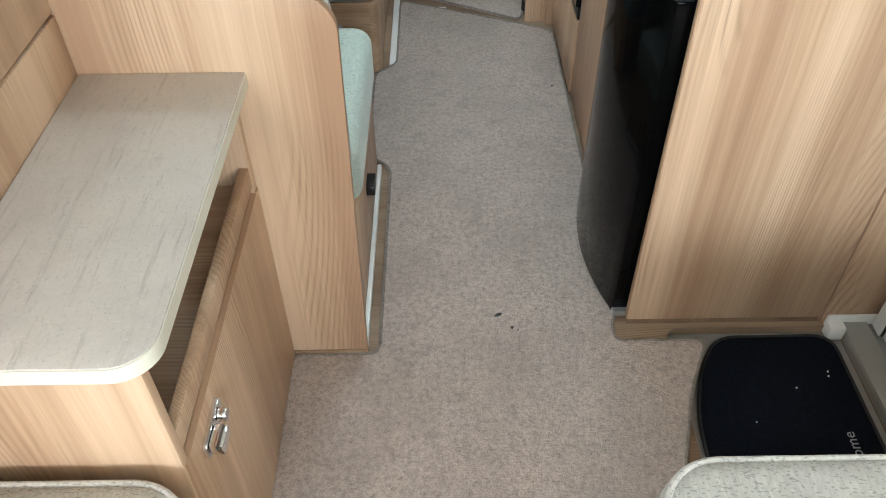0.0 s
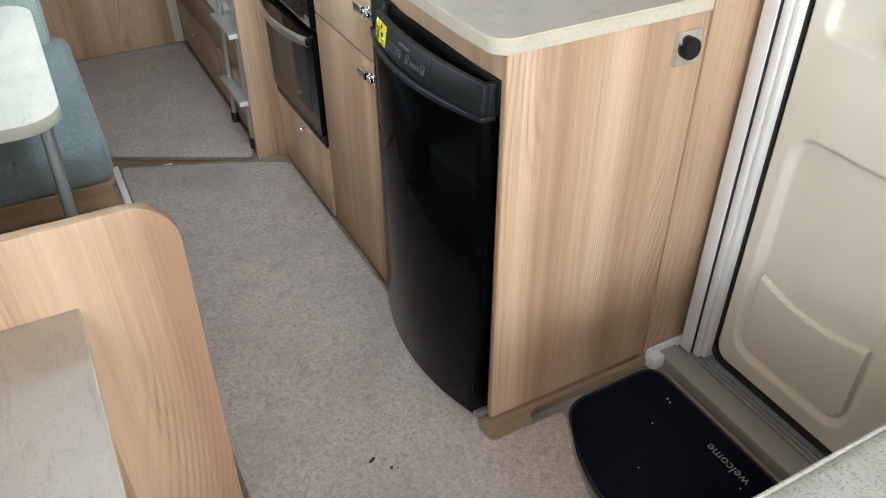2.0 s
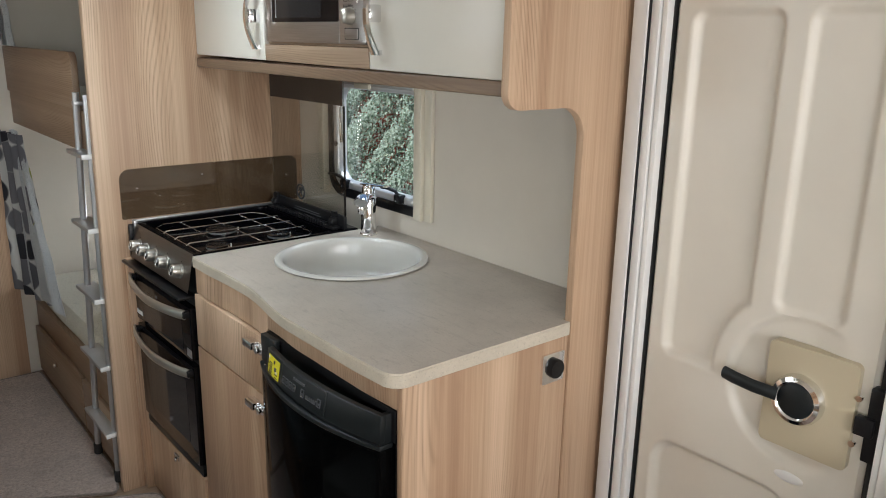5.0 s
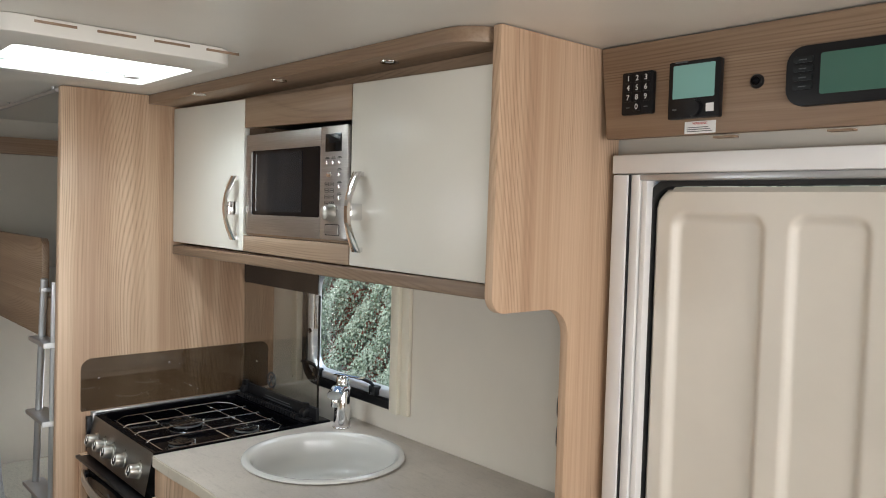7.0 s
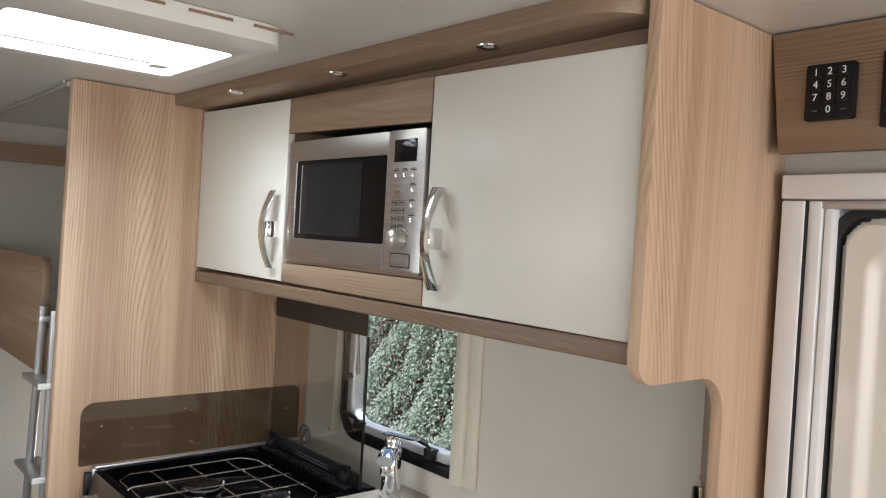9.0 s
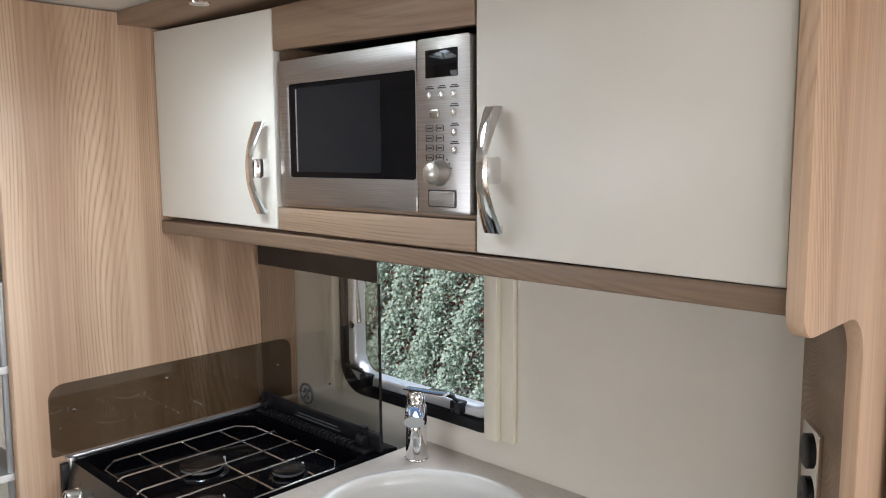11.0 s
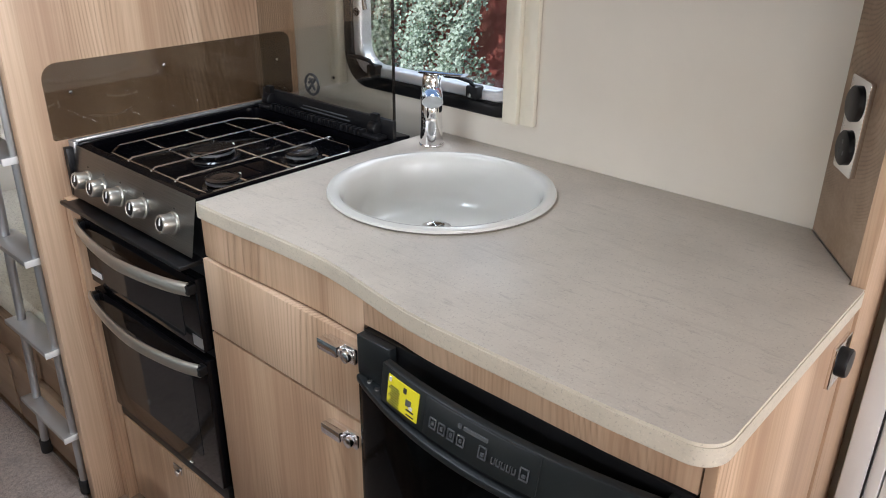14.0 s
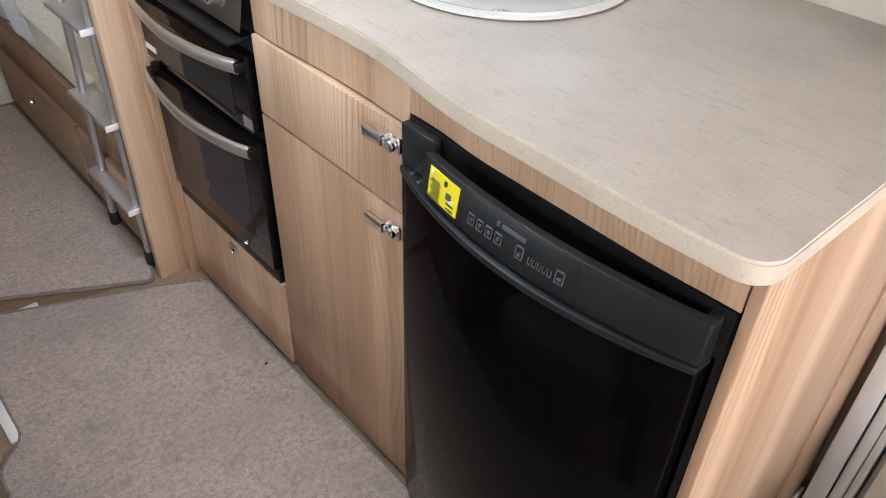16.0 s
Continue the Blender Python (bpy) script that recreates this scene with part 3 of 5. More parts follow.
cab = thing("kitchen_cabinet", (0.25, 0.75, 0), "wood-grain kitchen base cabinet with drawer and cupboard door", "cabinet")
part("carcass", B((0.012, 0.60, 0.552, 0.57, 0.002, 0.80), (0.012, 0.60, 0.95, 0.968, 0.002, 0.80), (0.05, 0.60, 0.59, 0.95, 0.03, 0.05), (0.50, 0.60, 0.59, 0.95, 0.03, 0.75)), WOOD_Z, cab)
for y0, y1, foot, text in ((0.970, 0.547, 0.8495, "curved wood-grain rail over the drawer"), (0.5465, 0.018, 0.872, "curved wood-grain rail over the fridge")):
    fascia = [(x + 0.005 + 0.020 * smoothstep(0.62, 0.45, y), y) for x, y in front_line(y0, y1, 0)]
    fascia += [(x + 0.016, y) for x, y in reversed(fascia)]
    part("fascia", slab(fascia, [], "z", foot, TOP - 0.0305, 0.0006), WOOD_Z, cab, text)
dr = part("drawer_front", B((-0.006, 0.012, 0.546, 0.970, 0.696, 0.8465)), WOOD_Z, cab)
cd = part("cupboard_door", B((-0.006, 0.012, 0.546, 0.970, 0.012, 0.691)), WOOD_Z, cab)


def latch(y, z, parent):
    """A chrome pull latch: plate, lip and round push button."""
    p = part("handle", slab(rrect(y - 0.034, y + 0.034, z - 0.015, z + 0.015, 0.006), [], "x", -0.013, -0.0065, 0.002), CHROME, parent, "chrome push-latch handle")
    bm = slab(rrect(y - 0.010, y + 0.036, z - 0.003, z + 0.016, 0.003), [], "x", -0.030, -0.013, 0.004)
    part("lip", bm, CHROME, p)
    part("button", R(((-0.013, y - 0.019, z - 0.001), (-0.024, y - 0.019, z - 0.001), 0.010), bev=0.002), CHROME, p)


latch(0.584, 0.818, dr)
latch(0.588, 0.656, cd)

low = thing("drawer_unit", (0.25, 1.22, 0), "wood-grain drawer unit below the cooker", "cabinet")
part("carcass", B((0.012, 0.60, 0.985, 1.005, 0.002, 0.25), (0.012, 0.60, 1.445, 1.470, 0.002, 0.25), (0.012, 0.60, 1.0, 1.45, 0.22, 0.252)), WOOD_Z, low)
ld = part("drawer_front", B((-0.012, 0.006, 0.978, 1.445, 0.012, 0.258)), WOOD_Z, low)
kn = part("knob", slab(rrect(1.168, 1.206, 0.230, 0.250, 0.004), [], "x", -0.018, -0.0125, 0.002), CHROME, ld, "small chrome catch")
part("button", R(((-0.018, 1.176, 0.240), (-0.029, 1.176, 0.240), 0.008), bev=0.002), CHROME, kn)
part("filler", B((-0.036, 0.008, 1.449, 1.474, 0.002, 0.84)), WOOD_Z, low, "narrow wood-grain filler strip")

end = thing("fridge_housing", (0.25, 0.01, 0), "wood-grain side panel enclosing the fridge", "cabinet")
part("side_panel", B((0.0, 0.4535, 0.0, 0.016, 0.018, TOP - 0.0305)), WOOD_Z, end)
part("front_edging", B((-0.0022, -0.0002, 0.001, 0.015, 0.018, TOP - 0.034), bev=0.0005), EDGE, end)
part("plinth", B((0.004, 0.45, 0.003, 0.018, 0.0, 0.0178), bev=0.0005), WOOD_DARK, end, "dark plinth strip")


def bow(y, deep=0.041):
    """The bulging front of the fridge; the door itself swells further than the grip band."""
    t = (y - 0.275) / 0.262
    return -0.022 - deep * (1 - t * t)


def bowed(y0, y1, z0, z1, out, back, bev=0.003, n=20):
    pts = [(bow(y0 + (y1 - y0) * k / n, 0.052) - out, y0 + (y1 - y0) * k / n) for k in range(n + 1)]
    return slab(pts + [(back, y1), (back, y0)], [], "z", z0, z1, bev)


def tilt(bm):
    """Tips the grip band's face back towards its top."""
    for v in bm.verts:
        if v.co.z > 0.7950:
            t = (v.co.y - 0.275) / 0.262
            v.co.x += (v.co.z - 0.8020) * (0.06 + 0.14 * (1 - t * t))
    return bm


fr = thing("fridge", (0.2, 0.28, 0), "glossy black built-in fridge with a bowed door", "fridge")
part("body", B((0.03, 0.55, 0.022, 0.538, 0.02, 0.872)), BLACK_PLASTIC, fr)
fd = part("door", bowed(0.032, 0.536, 0.011, 0.789, 0.0, 0.028), FRIDGE_BLACK, fr, "glossy black bowed door")
part("door_lip", bowed(0.030, 0.538, 0.7895, 0.8010, 0.003, 0.0, 0.003), CHARCOAL, fr, "charcoal lip along the door top")


def grip(y0, y1, z0, z1, out, thick, bev=0.002, n=24):
    """A bowed strip standing on the door lip, with an open hollow behind it."""
    ys = [y0 + (y1 - y0) * k / n for k in range(n + 1)]
    return tilt(slab([(bow(y) - out, y) for y in ys] + [(bow(y) - out + thick, y) for y in reversed(ys)], [], "z", z0, z1, bev))


part("handle_band", grip(0.030, 0.462, 0.8060, 0.8640, 0.006, 0.014), CHARCOAL, fr, "charcoal grip band along the door top")
part("band_foot", grip(0.034, 0.458, 0.8000, 0.8065, 0.001, 0.008, 0), BLACK_PLASTIC, fr, "dark groove under the grip band")
part("band_end", tilt(B((-0.030, 0.010, 0.0305, 0.0445, 0.8015, 0.8630), bev=0.002)), CHARCOAL, fr)
part("recess", B((-0.004, 0.03, 0.02, 0.540, 0.8020, 0.8700)), BLACK_PLASTIC, fr, "black hollow behind the grip band")
part("recess_side", B((-0.020, -0.0045, 0.470, 0.538, 0.8015, 0.8690), bev=0.002), CHARCOAL, fr)
part("seal", B((0.004, 0.026, 0.018, 0.029, 0.03, 0.86)), RUBBER, fr)
part("seal", B((0.004, 0.026, 0.539, 0.545, 0.03, 0.86)), RUBBER, fr)
part("foot_plate", B((-0.03, 0.03, 0.019, 0.055, 0.009, 0.026)), ALU, fr, "bare metal hinge bracket")
cp = part("control_panel", grip(0.182, 0.364, 0.8105, 0.8630, 0.0085, 0.010, 0.001), CHARCOAL, fr, "control panel with touch icons")


def on_bow(u0, u1, z0, z1, mat, name, parent, out=0.0095, thick=0.0012, label=""):
    n = 12
    pts = [(bow(u0 + (u1 - u0) * k / n) - out - thick, u0 + (u1 - u0) * k / n) for k in range(n + 1)]
    pts += [(bow(u1 + (u0 - u1) * k / n) - out + 0.004, u1 + (u0 - u1) * k / n) for k in range(n + 1)]
    return part(name, tilt(slab(pts, [], "z", z0, z1)), mat, parent, label)


for k in range(4):
    u = 0.346 - k * 0.0165
    for (a, b, c, d) in ((u - 0.006, u + 0.006, 0.8250, 0.8260), (u - 0.006, u + 0.006, 0.8385, 0.8395), (u - 0.006, u - 0.005, 0.8250, 0.8395), (u + 0.005, u + 0.006, 0.8250, 0.8395), (u - 0.002, u + 0.002, 0.8300, 0.8345)):
        on_bow(a, b, c, d, PALE_PRINT, "icon_mark", cp)
for k in range(5):
    u = 0.244 - k * 0.0075
    on_bow(u - 0.0026, u + 0.0026, 0.8265, 0.8275, PALE_PRINT, "level_mark", cp)
    on_bow(u - 0.0026, u - 0.0019, 0.8265, 0.8350, PALE_PRINT, "level_mark", cp)
    on_bow(u + 0.0019, u + 0.0026, 0.8265, 0.8350, PALE_PRINT, "level_mark", cp)
for u in (0.261, 0.200):
    for (a, b, c, d) in ((u - 0.006, u + 0.006, 0.8250, 0.8260), (u - 0.006, u + 0.006, 0.8405, 0.8415), (u - 0.006, u - 0.005, 0.8250, 0.8415), (u + 0.005, u + 0.006, 0.8250, 0.8415)):
        on_bow(a, b, c, d, PALE_PRINT, "icon_mark", cp)
    on_bow(u - 0.0025, u + 0.0025, 0.8290, 0.8330, PALE_PRINT, "icon_mark", cp)
on_bow(0.256, 0.294, 0.8490, 0.8535, PALE_PRINT, "badge", cp, label="small pale maker's badge")
on_bow(0.298, 0.303, 0.8485, 0.8540, PALE_PRINT, "badge", cp)
st = on_bow(0.3780, 0.4440, 0.8140, 0.8560, YELLOW, "sticker", fr, 0.0065, 0.001, "bright yellow notice sticker")
for k in range(8):
    on_bow(0.4160 + 0.002 * (k % 2), 0.4400 - 0.003 * (k % 3), 0.8165 + k * 0.0036, 0.8172 + k * 0.0036, INK, "print_line", st, 0.0078)
on_bow(0.3920, 0.4020, 0.8300, 0.8385, PALE_PRINT, "print_block", st, 0.0078)
on_bow(0.3880, 0.3940, 0.8275, 0.8315, PAPER, "print_block", st, 0.0082)
on_bow(0.4030, 0.4085, 0.8450, 0.8520, INK, "print_block", st, 0.0078)
on_bow(0.3850, 0.4000, 0.8240, 0.8252, INK, "print_line", st, 0.0078)
on_bow(0.3840, 0.3990, 0.8175, 0.8184, INK, "print_line", st, 0.0078)
on_bow(0.4360, 0.4405, 0.8480, 0.8540, PAPER, "print_block", st, 0.0078)
for y in (0.508, 0.486):
    part("rivet", lathe([(0, 0), (0.0045, 0), (0.004, 0.002), (0, 0.003)], (bow(y) + 0.006, y, 0.8008), seg=12), CHROME, fr)

# ---- sink and tap ----
sk = thing("sink", (SINK[0], SINK[1], TOP), "round cream-white sink bowl set into the worktop", "sink")
prof = [(0.187, -0.004), (0.208, 0.0008), (0.212, 0.004), (0.210, 0.008), (0.201, 0.0105), (0.193, 0.009), (0.187, 0.002), (0.183, -0.012),
        (0.178, -0.050), (0.170, -0.082), (0.152, -0.100), (0.130, -0.106), (0.06, -0.1075), (0.0004, -0.108), (0.0004, -0.118), (0.10, -0.117), (0.150, -0.112), (0.174, -0.092), (0.186, -0.050), (0.1885, -0.006)]
part("bowl", lathe(prof, (*SINK, TOP), seg=72), ENAMEL, sk)
DRAIN = (SINK[0] + 0.047, SINK[1] + 0.056)
dn = part("drain", lathe([(0.016, -0.1085), (0.018, -0.1068), (0.021, -0.1045), (0.025, -0.1032), (0.030, -0.1040), (0.031, -0.1080)], (*DRAIN, TOP), seg=32), CHROME, sk, "chrome drain ring")
part("strainer", lathe([(0, -0.1062), (0.0175, -0.1062), (0.0175, -0.1074), (0, -0.1074)], (*DRAIN, TOP), seg=24), INK, dn, "dark strainer well")
for k in range(6):
    a = k * math.pi / 3
    part("drain_bar", R(((*DRAIN, TOP - 0.1052), (DRAIN[0] + 0.0185 * math.cos(a), DRAIN[1] + 0.0185 * math.sin(a), TOP - 0.1050), 0.0012), seg=6), CHROME, dn)

TAP = Vector((0.536, 0.904, TOP))
tp = thing("tap", TAP, "chrome single-lever mixer tap on the worktop", "tap")
part("base_ring", R((TAP, TAP + Vector((0, 0, 0.005)), 0.0275), bev=0.002, seg=32), CHROME, tp)
part("column", lathe([(0, 0), (0.0250, 0.0), (0.0240, 0.030), (0.0228, 0.116), (0.0205, 0.121), (0.0, 0.122)], TAP + Vector((0, 0, 0.0045)), seg=36), CHROME, tp)
d = Vector((-0.72, -0.69, 0)).normalized()
bm = bmesh.new()
tube(bm, [TAP + d * s + Vector((0, 0, 0.112 + 0.016 * math.sin((s + 0.02) * 15) - 0.10 * max(0, s - 0.06))) for s in (-0.022, -0.012, 0.0, 0.02, 0.04, 0.06, 0.08, 0.098, 0.108, 0.112)], 0.01, 20, flat=(0.0215, 0.0135))
part("spout", bm, CHROME, tp, "broad flat chrome spout")
tip = TAP + d * 0.098 + Vector((0, 0, 0.108))
part("outlet", R((tip, tip - Vector((0, 0, 0.022)), 0.0115), bev=0.001), CHROME, tp)
part("cap", lathe([(0, 0), (0.0195, 0), (0.0200, 0.016), (0.0175, 0.026), (0.012, 0.030), (0, 0.031)], TAP + Vector((0, 0, 0.127)), seg=28), CHROME, tp)
bm = bmesh.new()
d = Vector((0.10, -0.99, 0)).normalized()
tube(bm, [TAP + d * s + Vector((0, 0, 0.157 + 0.06 * s)) for s in (-0.026, -0.010, 0.01, 0.035, 0.06, 0.078, 0.084)], 0.01, 14, flat=(0.0135, 0.0034))
part("lever", bm, CHROME, tp, "thin chrome lever")

# ---- cooker ----
ck = thing("cooker", (0.25, 1.22, 0.25), "black and steel gas cooker with hob, grill and oven", "cooker")
Y0, Y1 = 0.976, 1.462
part("body", B((0.004, 0.55, Y0 + 0.004, Y1 - 0.004, 0.262, TOP - 0.034)), BLACK_PLASTIC, ck)
hob = slab(rrect(0.0, 0.545, Y0, Y1, 0.004), [rrect(0.022, 0.455, Y0 + 0.018, Y1 - 0.020, 0.03)], "z", TOP - 0.030, TOP + 0.003, 0.002)
part("hob_rim", hob, BLACK_ENAMEL, ck)
part("hob_plate", B((0.010, 0.470, Y0 + 0.010, Y1 - 0.010, TOP - 0.033, TOP - 0.020)), BLACK_ENAMEL, ck)
part("rim_strip", B((-0.002, 0.545, Y1 - 0.004, Y1 + 0.008, TOP + 0.0032, TOP + 0.010), (-0.004, 0.006, Y1 - 0.018, Y1 + 0.008, TOP - 0.03, TOP + 0.010)), ALU, ck, "thin steel edge strip")
bm = bmesh.new()
for v in ((0, Y0 + 0.002, TOP + 0.003), (0, Y1 - 0.014, TOP + 0.003), (-0.022, Y0 + 0.002, 0.848), (-0.022, Y1 - 0.014, 0.848)):
    bm.verts.new(v)
bm.verts.ensure_lookup_table()
bm.faces.new([bm.verts[k] for k in (0, 1, 3, 2)])
bmesh.ops.solidify(bm, geom=bm.faces[:], thickness=-0.02)
soften(bm, 0.002)
panel = part("control_panel", bm, STEEL, ck, "brushed steel control panel")
kd = Vector((-0.98, 0, 0.20)).normalized()
for y in (1.385, 1.318, 1.247, 1.155, 1.045):
    c = Vector((-0.0125, y, 0.896))
    k = part("knob", lathe([(0, 0), (0.0215, 0), (0.0215, 0.004), (0.0185, 0.006), (0.0180, 0.026), (0.0165, 0.029), (0.0135, 0.0295), (0.0128, 0.027), (0, 0.027)], c, kd, 32), SATIN, panel, "satin metal control knob")
    part("pointer", lathe([(0, 0.0272), (0.0125, 0.0272), (0.0125, 0.0282), (0, 0.0282)], c, kd, 24), BLACK_PLASTIC, k)
    q = c + kd * 0.0285
    up = Vector((0.20, 0, 0.98))
    part("pointer_mark", R((q - up * 0.002, q + up * 0.0115, 0.0016), seg=8), PAPER, k)
    part("dial_mark", R((c + kd * 0.0005 + up * 0.028, c + kd * 0.0012 + up * 0.028, 0.002), seg=8), INK, panel)
part("side_trim", B((-0.020, 0.002, Y1 - 0.013, Y1 + 0.002, 0.845, TOP - 0.002)), BLACK_PLASTIC, ck)
part("drip_shelf", slab([(-0.048, Y0 + 0.006), (-0.048, Y1 + 0.006), (0.01, Y1 + 0.006), (0.01, Y0 + 0.006)], [], "z", 0.828, 0.838, 0.003), BLACK_PLASTIC, ck, "projecting black shelf trim")


def oven_door(name, z0, z1, w0, w1, label):
    dd = part(name, slab(rrect(Y0 + 0.010, Y1 - 0.004, z0, z1, 0.006), [], "x", -0.018, 0.003, 0.003), OVEN_GLASS, ck, label)
    part("window", slab(rrect(Y0 + 0.075, Y1 - 0.075, w0, w1, 0.012), [], "x", -0.0186, -0.0175), OVEN_INNER, dd, "dark see-through door window")
    hz = z1 - 0.018
    bm = bmesh.new()
    ys = [Y1 - 0.012 - (Y1 - Y0 - 0.03) * k / 14 for k in range(15)]
    tube(bm, [(-0.030 - 0.030 * math.sin(math.pi * k / 14) ** 0.7, y, hz - 0.010 * (1 - abs(2 * k / 14 - 1))) for k, y in enumerate(ys)], 0.01, 12, flat=(0.006, 0.015))
    part("handle", bm, SATIN, dd, "curved satin metal handle bar")
    for y in (Y1 - 0.02, Y0 + 0.02):
        part("handle_mount", B((-0.036, -0.016, y - 0.010, y + 0.010, hz - 0.010, hz + 0.010), bev=0.003), BLACK_PLASTIC, dd)
    return dd


gd = oven_door("grill_door", 0.640, 0.800, 0.650, 0.755, "black glass grill door")
od = oven_door("oven_door", 0.300, 0.620, 0.350, 0.560, "black glass oven door")
part("sticker", B((-0.0195, -0.0185, 1.395, 1.445, 0.658, 0.672), bev=0), PAPER, gd, "small white notice sticker")
part("sticker", B((-0.0195, -0.0185, 0.988, 1.022, 0.648, 0.672), bev=0), ALU, gd, "small silver rating sticker")
part("kick_strip", B((-0.010, 0.006, Y0 + 0.008, Y1 - 0.004, 0.262, 0.298)), BLACK_PLASTIC, ck)


def burner(x, y, r):
    z = TOP - 0.020
    b = part("burner", lathe([(0, 0), (r * 1.28, 0), (r * 1.22, 0.003), (r * 0.80, 0.004), (r * 0.80, 0.008), (r, 0.0085), (r, 0.0105), (0, 0.0105)], (x, y, z), seg=36), BURNER, ck, "round gas burner")
    part("flame_ring", lathe([(r * 0.80, 0.0095), (r * 1.00, 0.0095), (r * 1.00, 0.0150), (r * 0.80, 0.0150)], (x, y, z), seg=36), ALU, b, "dull silver flame ring")
    part("cap", lathe([(0, 0.0152), (r * 0.96, 0.0152), (r * 1.04, 0.0165), (r * 1.04, 0.0185), (r * 0.95, 0.0205), (r * 0.60, 0.0195), (0, 0.0195)], (x, y, z), seg=36), BURNER, b, "black enamelled burner cap")
    part("igniter", R(((x + r * 1.3, y + 0.01, z), (x + r * 1.3, y + 0.01, z + 0.014), 0.0025), seg=8), PAPER, b)


burner(0.197, 1.232, 0.046)
burner(0.106, 1.052, 0.034)
burner(0.313, 1.073, 0.034)
gz = TOP + 0.003
xs, ys = (0.030, 0.122, 0.225, 0.325, 0.420), (0.987, 1.092, 1.180, 1.270, 1.376)


def wire(pts, parent, name="wire", label=""):
    return part(name, tube(bmesh.new(), pts, 0.0023, 8), WIRE, parent, label)


# outer ring of the grid, with cut corners dropping to the hob
ps = wire([(xs[0], ys[0], TOP - 0.019), (xs[0], ys[0] + 0.004, gz - 0.002), (xs[0], ys[-1] - 0.034, gz - 0.002), (xs[0] + 0.034, ys[-1], gz), (xs[-1] - 0.055, ys[-1], gz),
           (xs[-1] - 0.020, ys[-1] - 0.034, gz - 0.002), (xs[-1] - 0.020, ys[0] + 0.034, gz - 0.002), (xs[-1] - 0.050, ys[0], gz), (xs[0] + 0.012, ys[0], gz)], ck, "pan_support", "bright wire pan support grid")
for y in ys[1:-1]:
    wire([(xs[0] - 0.004, y, gz - 0.004), (xs[0] + 0.006, y, gz + 0.002), (xs[-1] - 0.010, y, gz + 0.002), (xs[-1], y, gz - 0.010)], ps)
# the cross wires break off over the burners
for x, y0, y1 in ((xs[1], ys[2], ys[-1]), (xs[2], ys[0], ys[2]), (xs[2], ys[3], ys[-1]), (xs[3], ys[1], ys[-1]), (xs[1], ys[0], ys[0] + 0.03), (xs[3], ys[0], ys[0] + 0.03)):
    wire([(x, y0, gz - 0.003), (x, y1, gz - 0.003)], ps)
vent = part("vent_strip", B((0.462, 0.492, Y0 + 0.02, Y1 - 0.03, TOP + 0.003, TOP + 0.012)), BLACK_PLASTIC, ck)
for k in range(22):
    y = Y0 + 0.07 + k * 0.0155
    part("vent_rib", B((0.458, 0.476, y, y + 0.007, TOP + 0.0055, TOP + 0.020), bev=0.001), BLACK_PLASTIC, vent)
lid = part("glass_lid", slab(rrect(Y0 + 0.006, Y1 - 0.010, TOP + 0.016, 1.432, 0.006), [], "x", 0.497, 0.502), LID_GLASS, ck, "raised smoked glass hob lid")
lid.visible_shadow = False
part("lid_edge", B((0.4962, 0.5028, Y0 + 0.0035, Y0 + 0.0056, TOP + 0.046, 1.344), bev=0), SMOKED_BAND, lid, "dark polished glass edge")
part("lid_band", slab(rrect(Y0 + 0.007, Y1 - 0.011, 1.345, 1.431, 0.004), [], "x", 0.4955, 0.4968), SMOKED_BAND, lid, "dark band across the lid top")
part("lid_foot", B((0.494, 0.505, Y0 + 0.004, Y1 - 0.008, TOP + 0.003, TOP + 0.045)), BLACK_PLASTIC, lid)
for y in (Y0 + 0.055, Y1 - 0.045):
    hb = R(((0.488, y - 0.012, TOP + 0.022), (0.488, y + 0.012, TOP + 0.022), 0.016), bev=0.002)
    box(hb, 0.484, 0.496, y - 0.010, y + 0.010, TOP + 0.02, TOP + 0.055)
    part("hinge", hb, BLACK_PLASTIC, lid, "black lid hinge")
sym = bmesh.new()
ring = [(0.4955, 1.254 + 0.024 * math.cos(2 * math.pi * k / 28), 1.038 + 0.024 * math.sin(2 * math.pi * k / 28)) for k in range(29)]
tube(sym, ring, 0.0032, 6)
for p, q in (((-0.016, 0.016), (0.016, -0.016)), ((-0.010, -0.012), (0.008, 0.014)), ((-0.004, 0.014), (0.012, 0.002))):
    tube(sym, [(0.4955, 1.254 + p[0], 1.038 + p[1]), (0.4955, 1.254 + q[0], 1.038 + q[1])], 0.0030, 6)
part("warning_symbol", sym, INK, lid, "round black do-not-close symbol")
for k, (a, b) in enumerate(((1.13, 1.29), (1.12, 1.30))):
    part("print_line", B((0.4925, 0.4935, a, b, TOP + 0.026 - k * 0.008, TOP + 0.0285 - k * 0.008), bev=0), PALE_PRINT, lid)

sp = thing("splash_guard", (0.2, SIDE, TOP), "smoked glass splash guard screwed to the partition", "splash guard")
gl = part("glass", slab(rrect(-0.032, 0.600, TOP + 0.012, 1.128, (0.004, 0.004, 0.03, 0.035)), [], "y", SIDE - 0.007, SIDE - 0.002), SMOKED, sp)
gl.visible_shadow = False
for x, z in ((0.02, 1.065), (0.555, 1.06), (0.24, 1.09)):
    part("screw", lathe([(0, 0), (0.0045, 0), (0.0035, 0.0025), (0, 0.003)], (x, SIDE - 0.007, z), (0, -1, 0), 12), CHROME, sp)

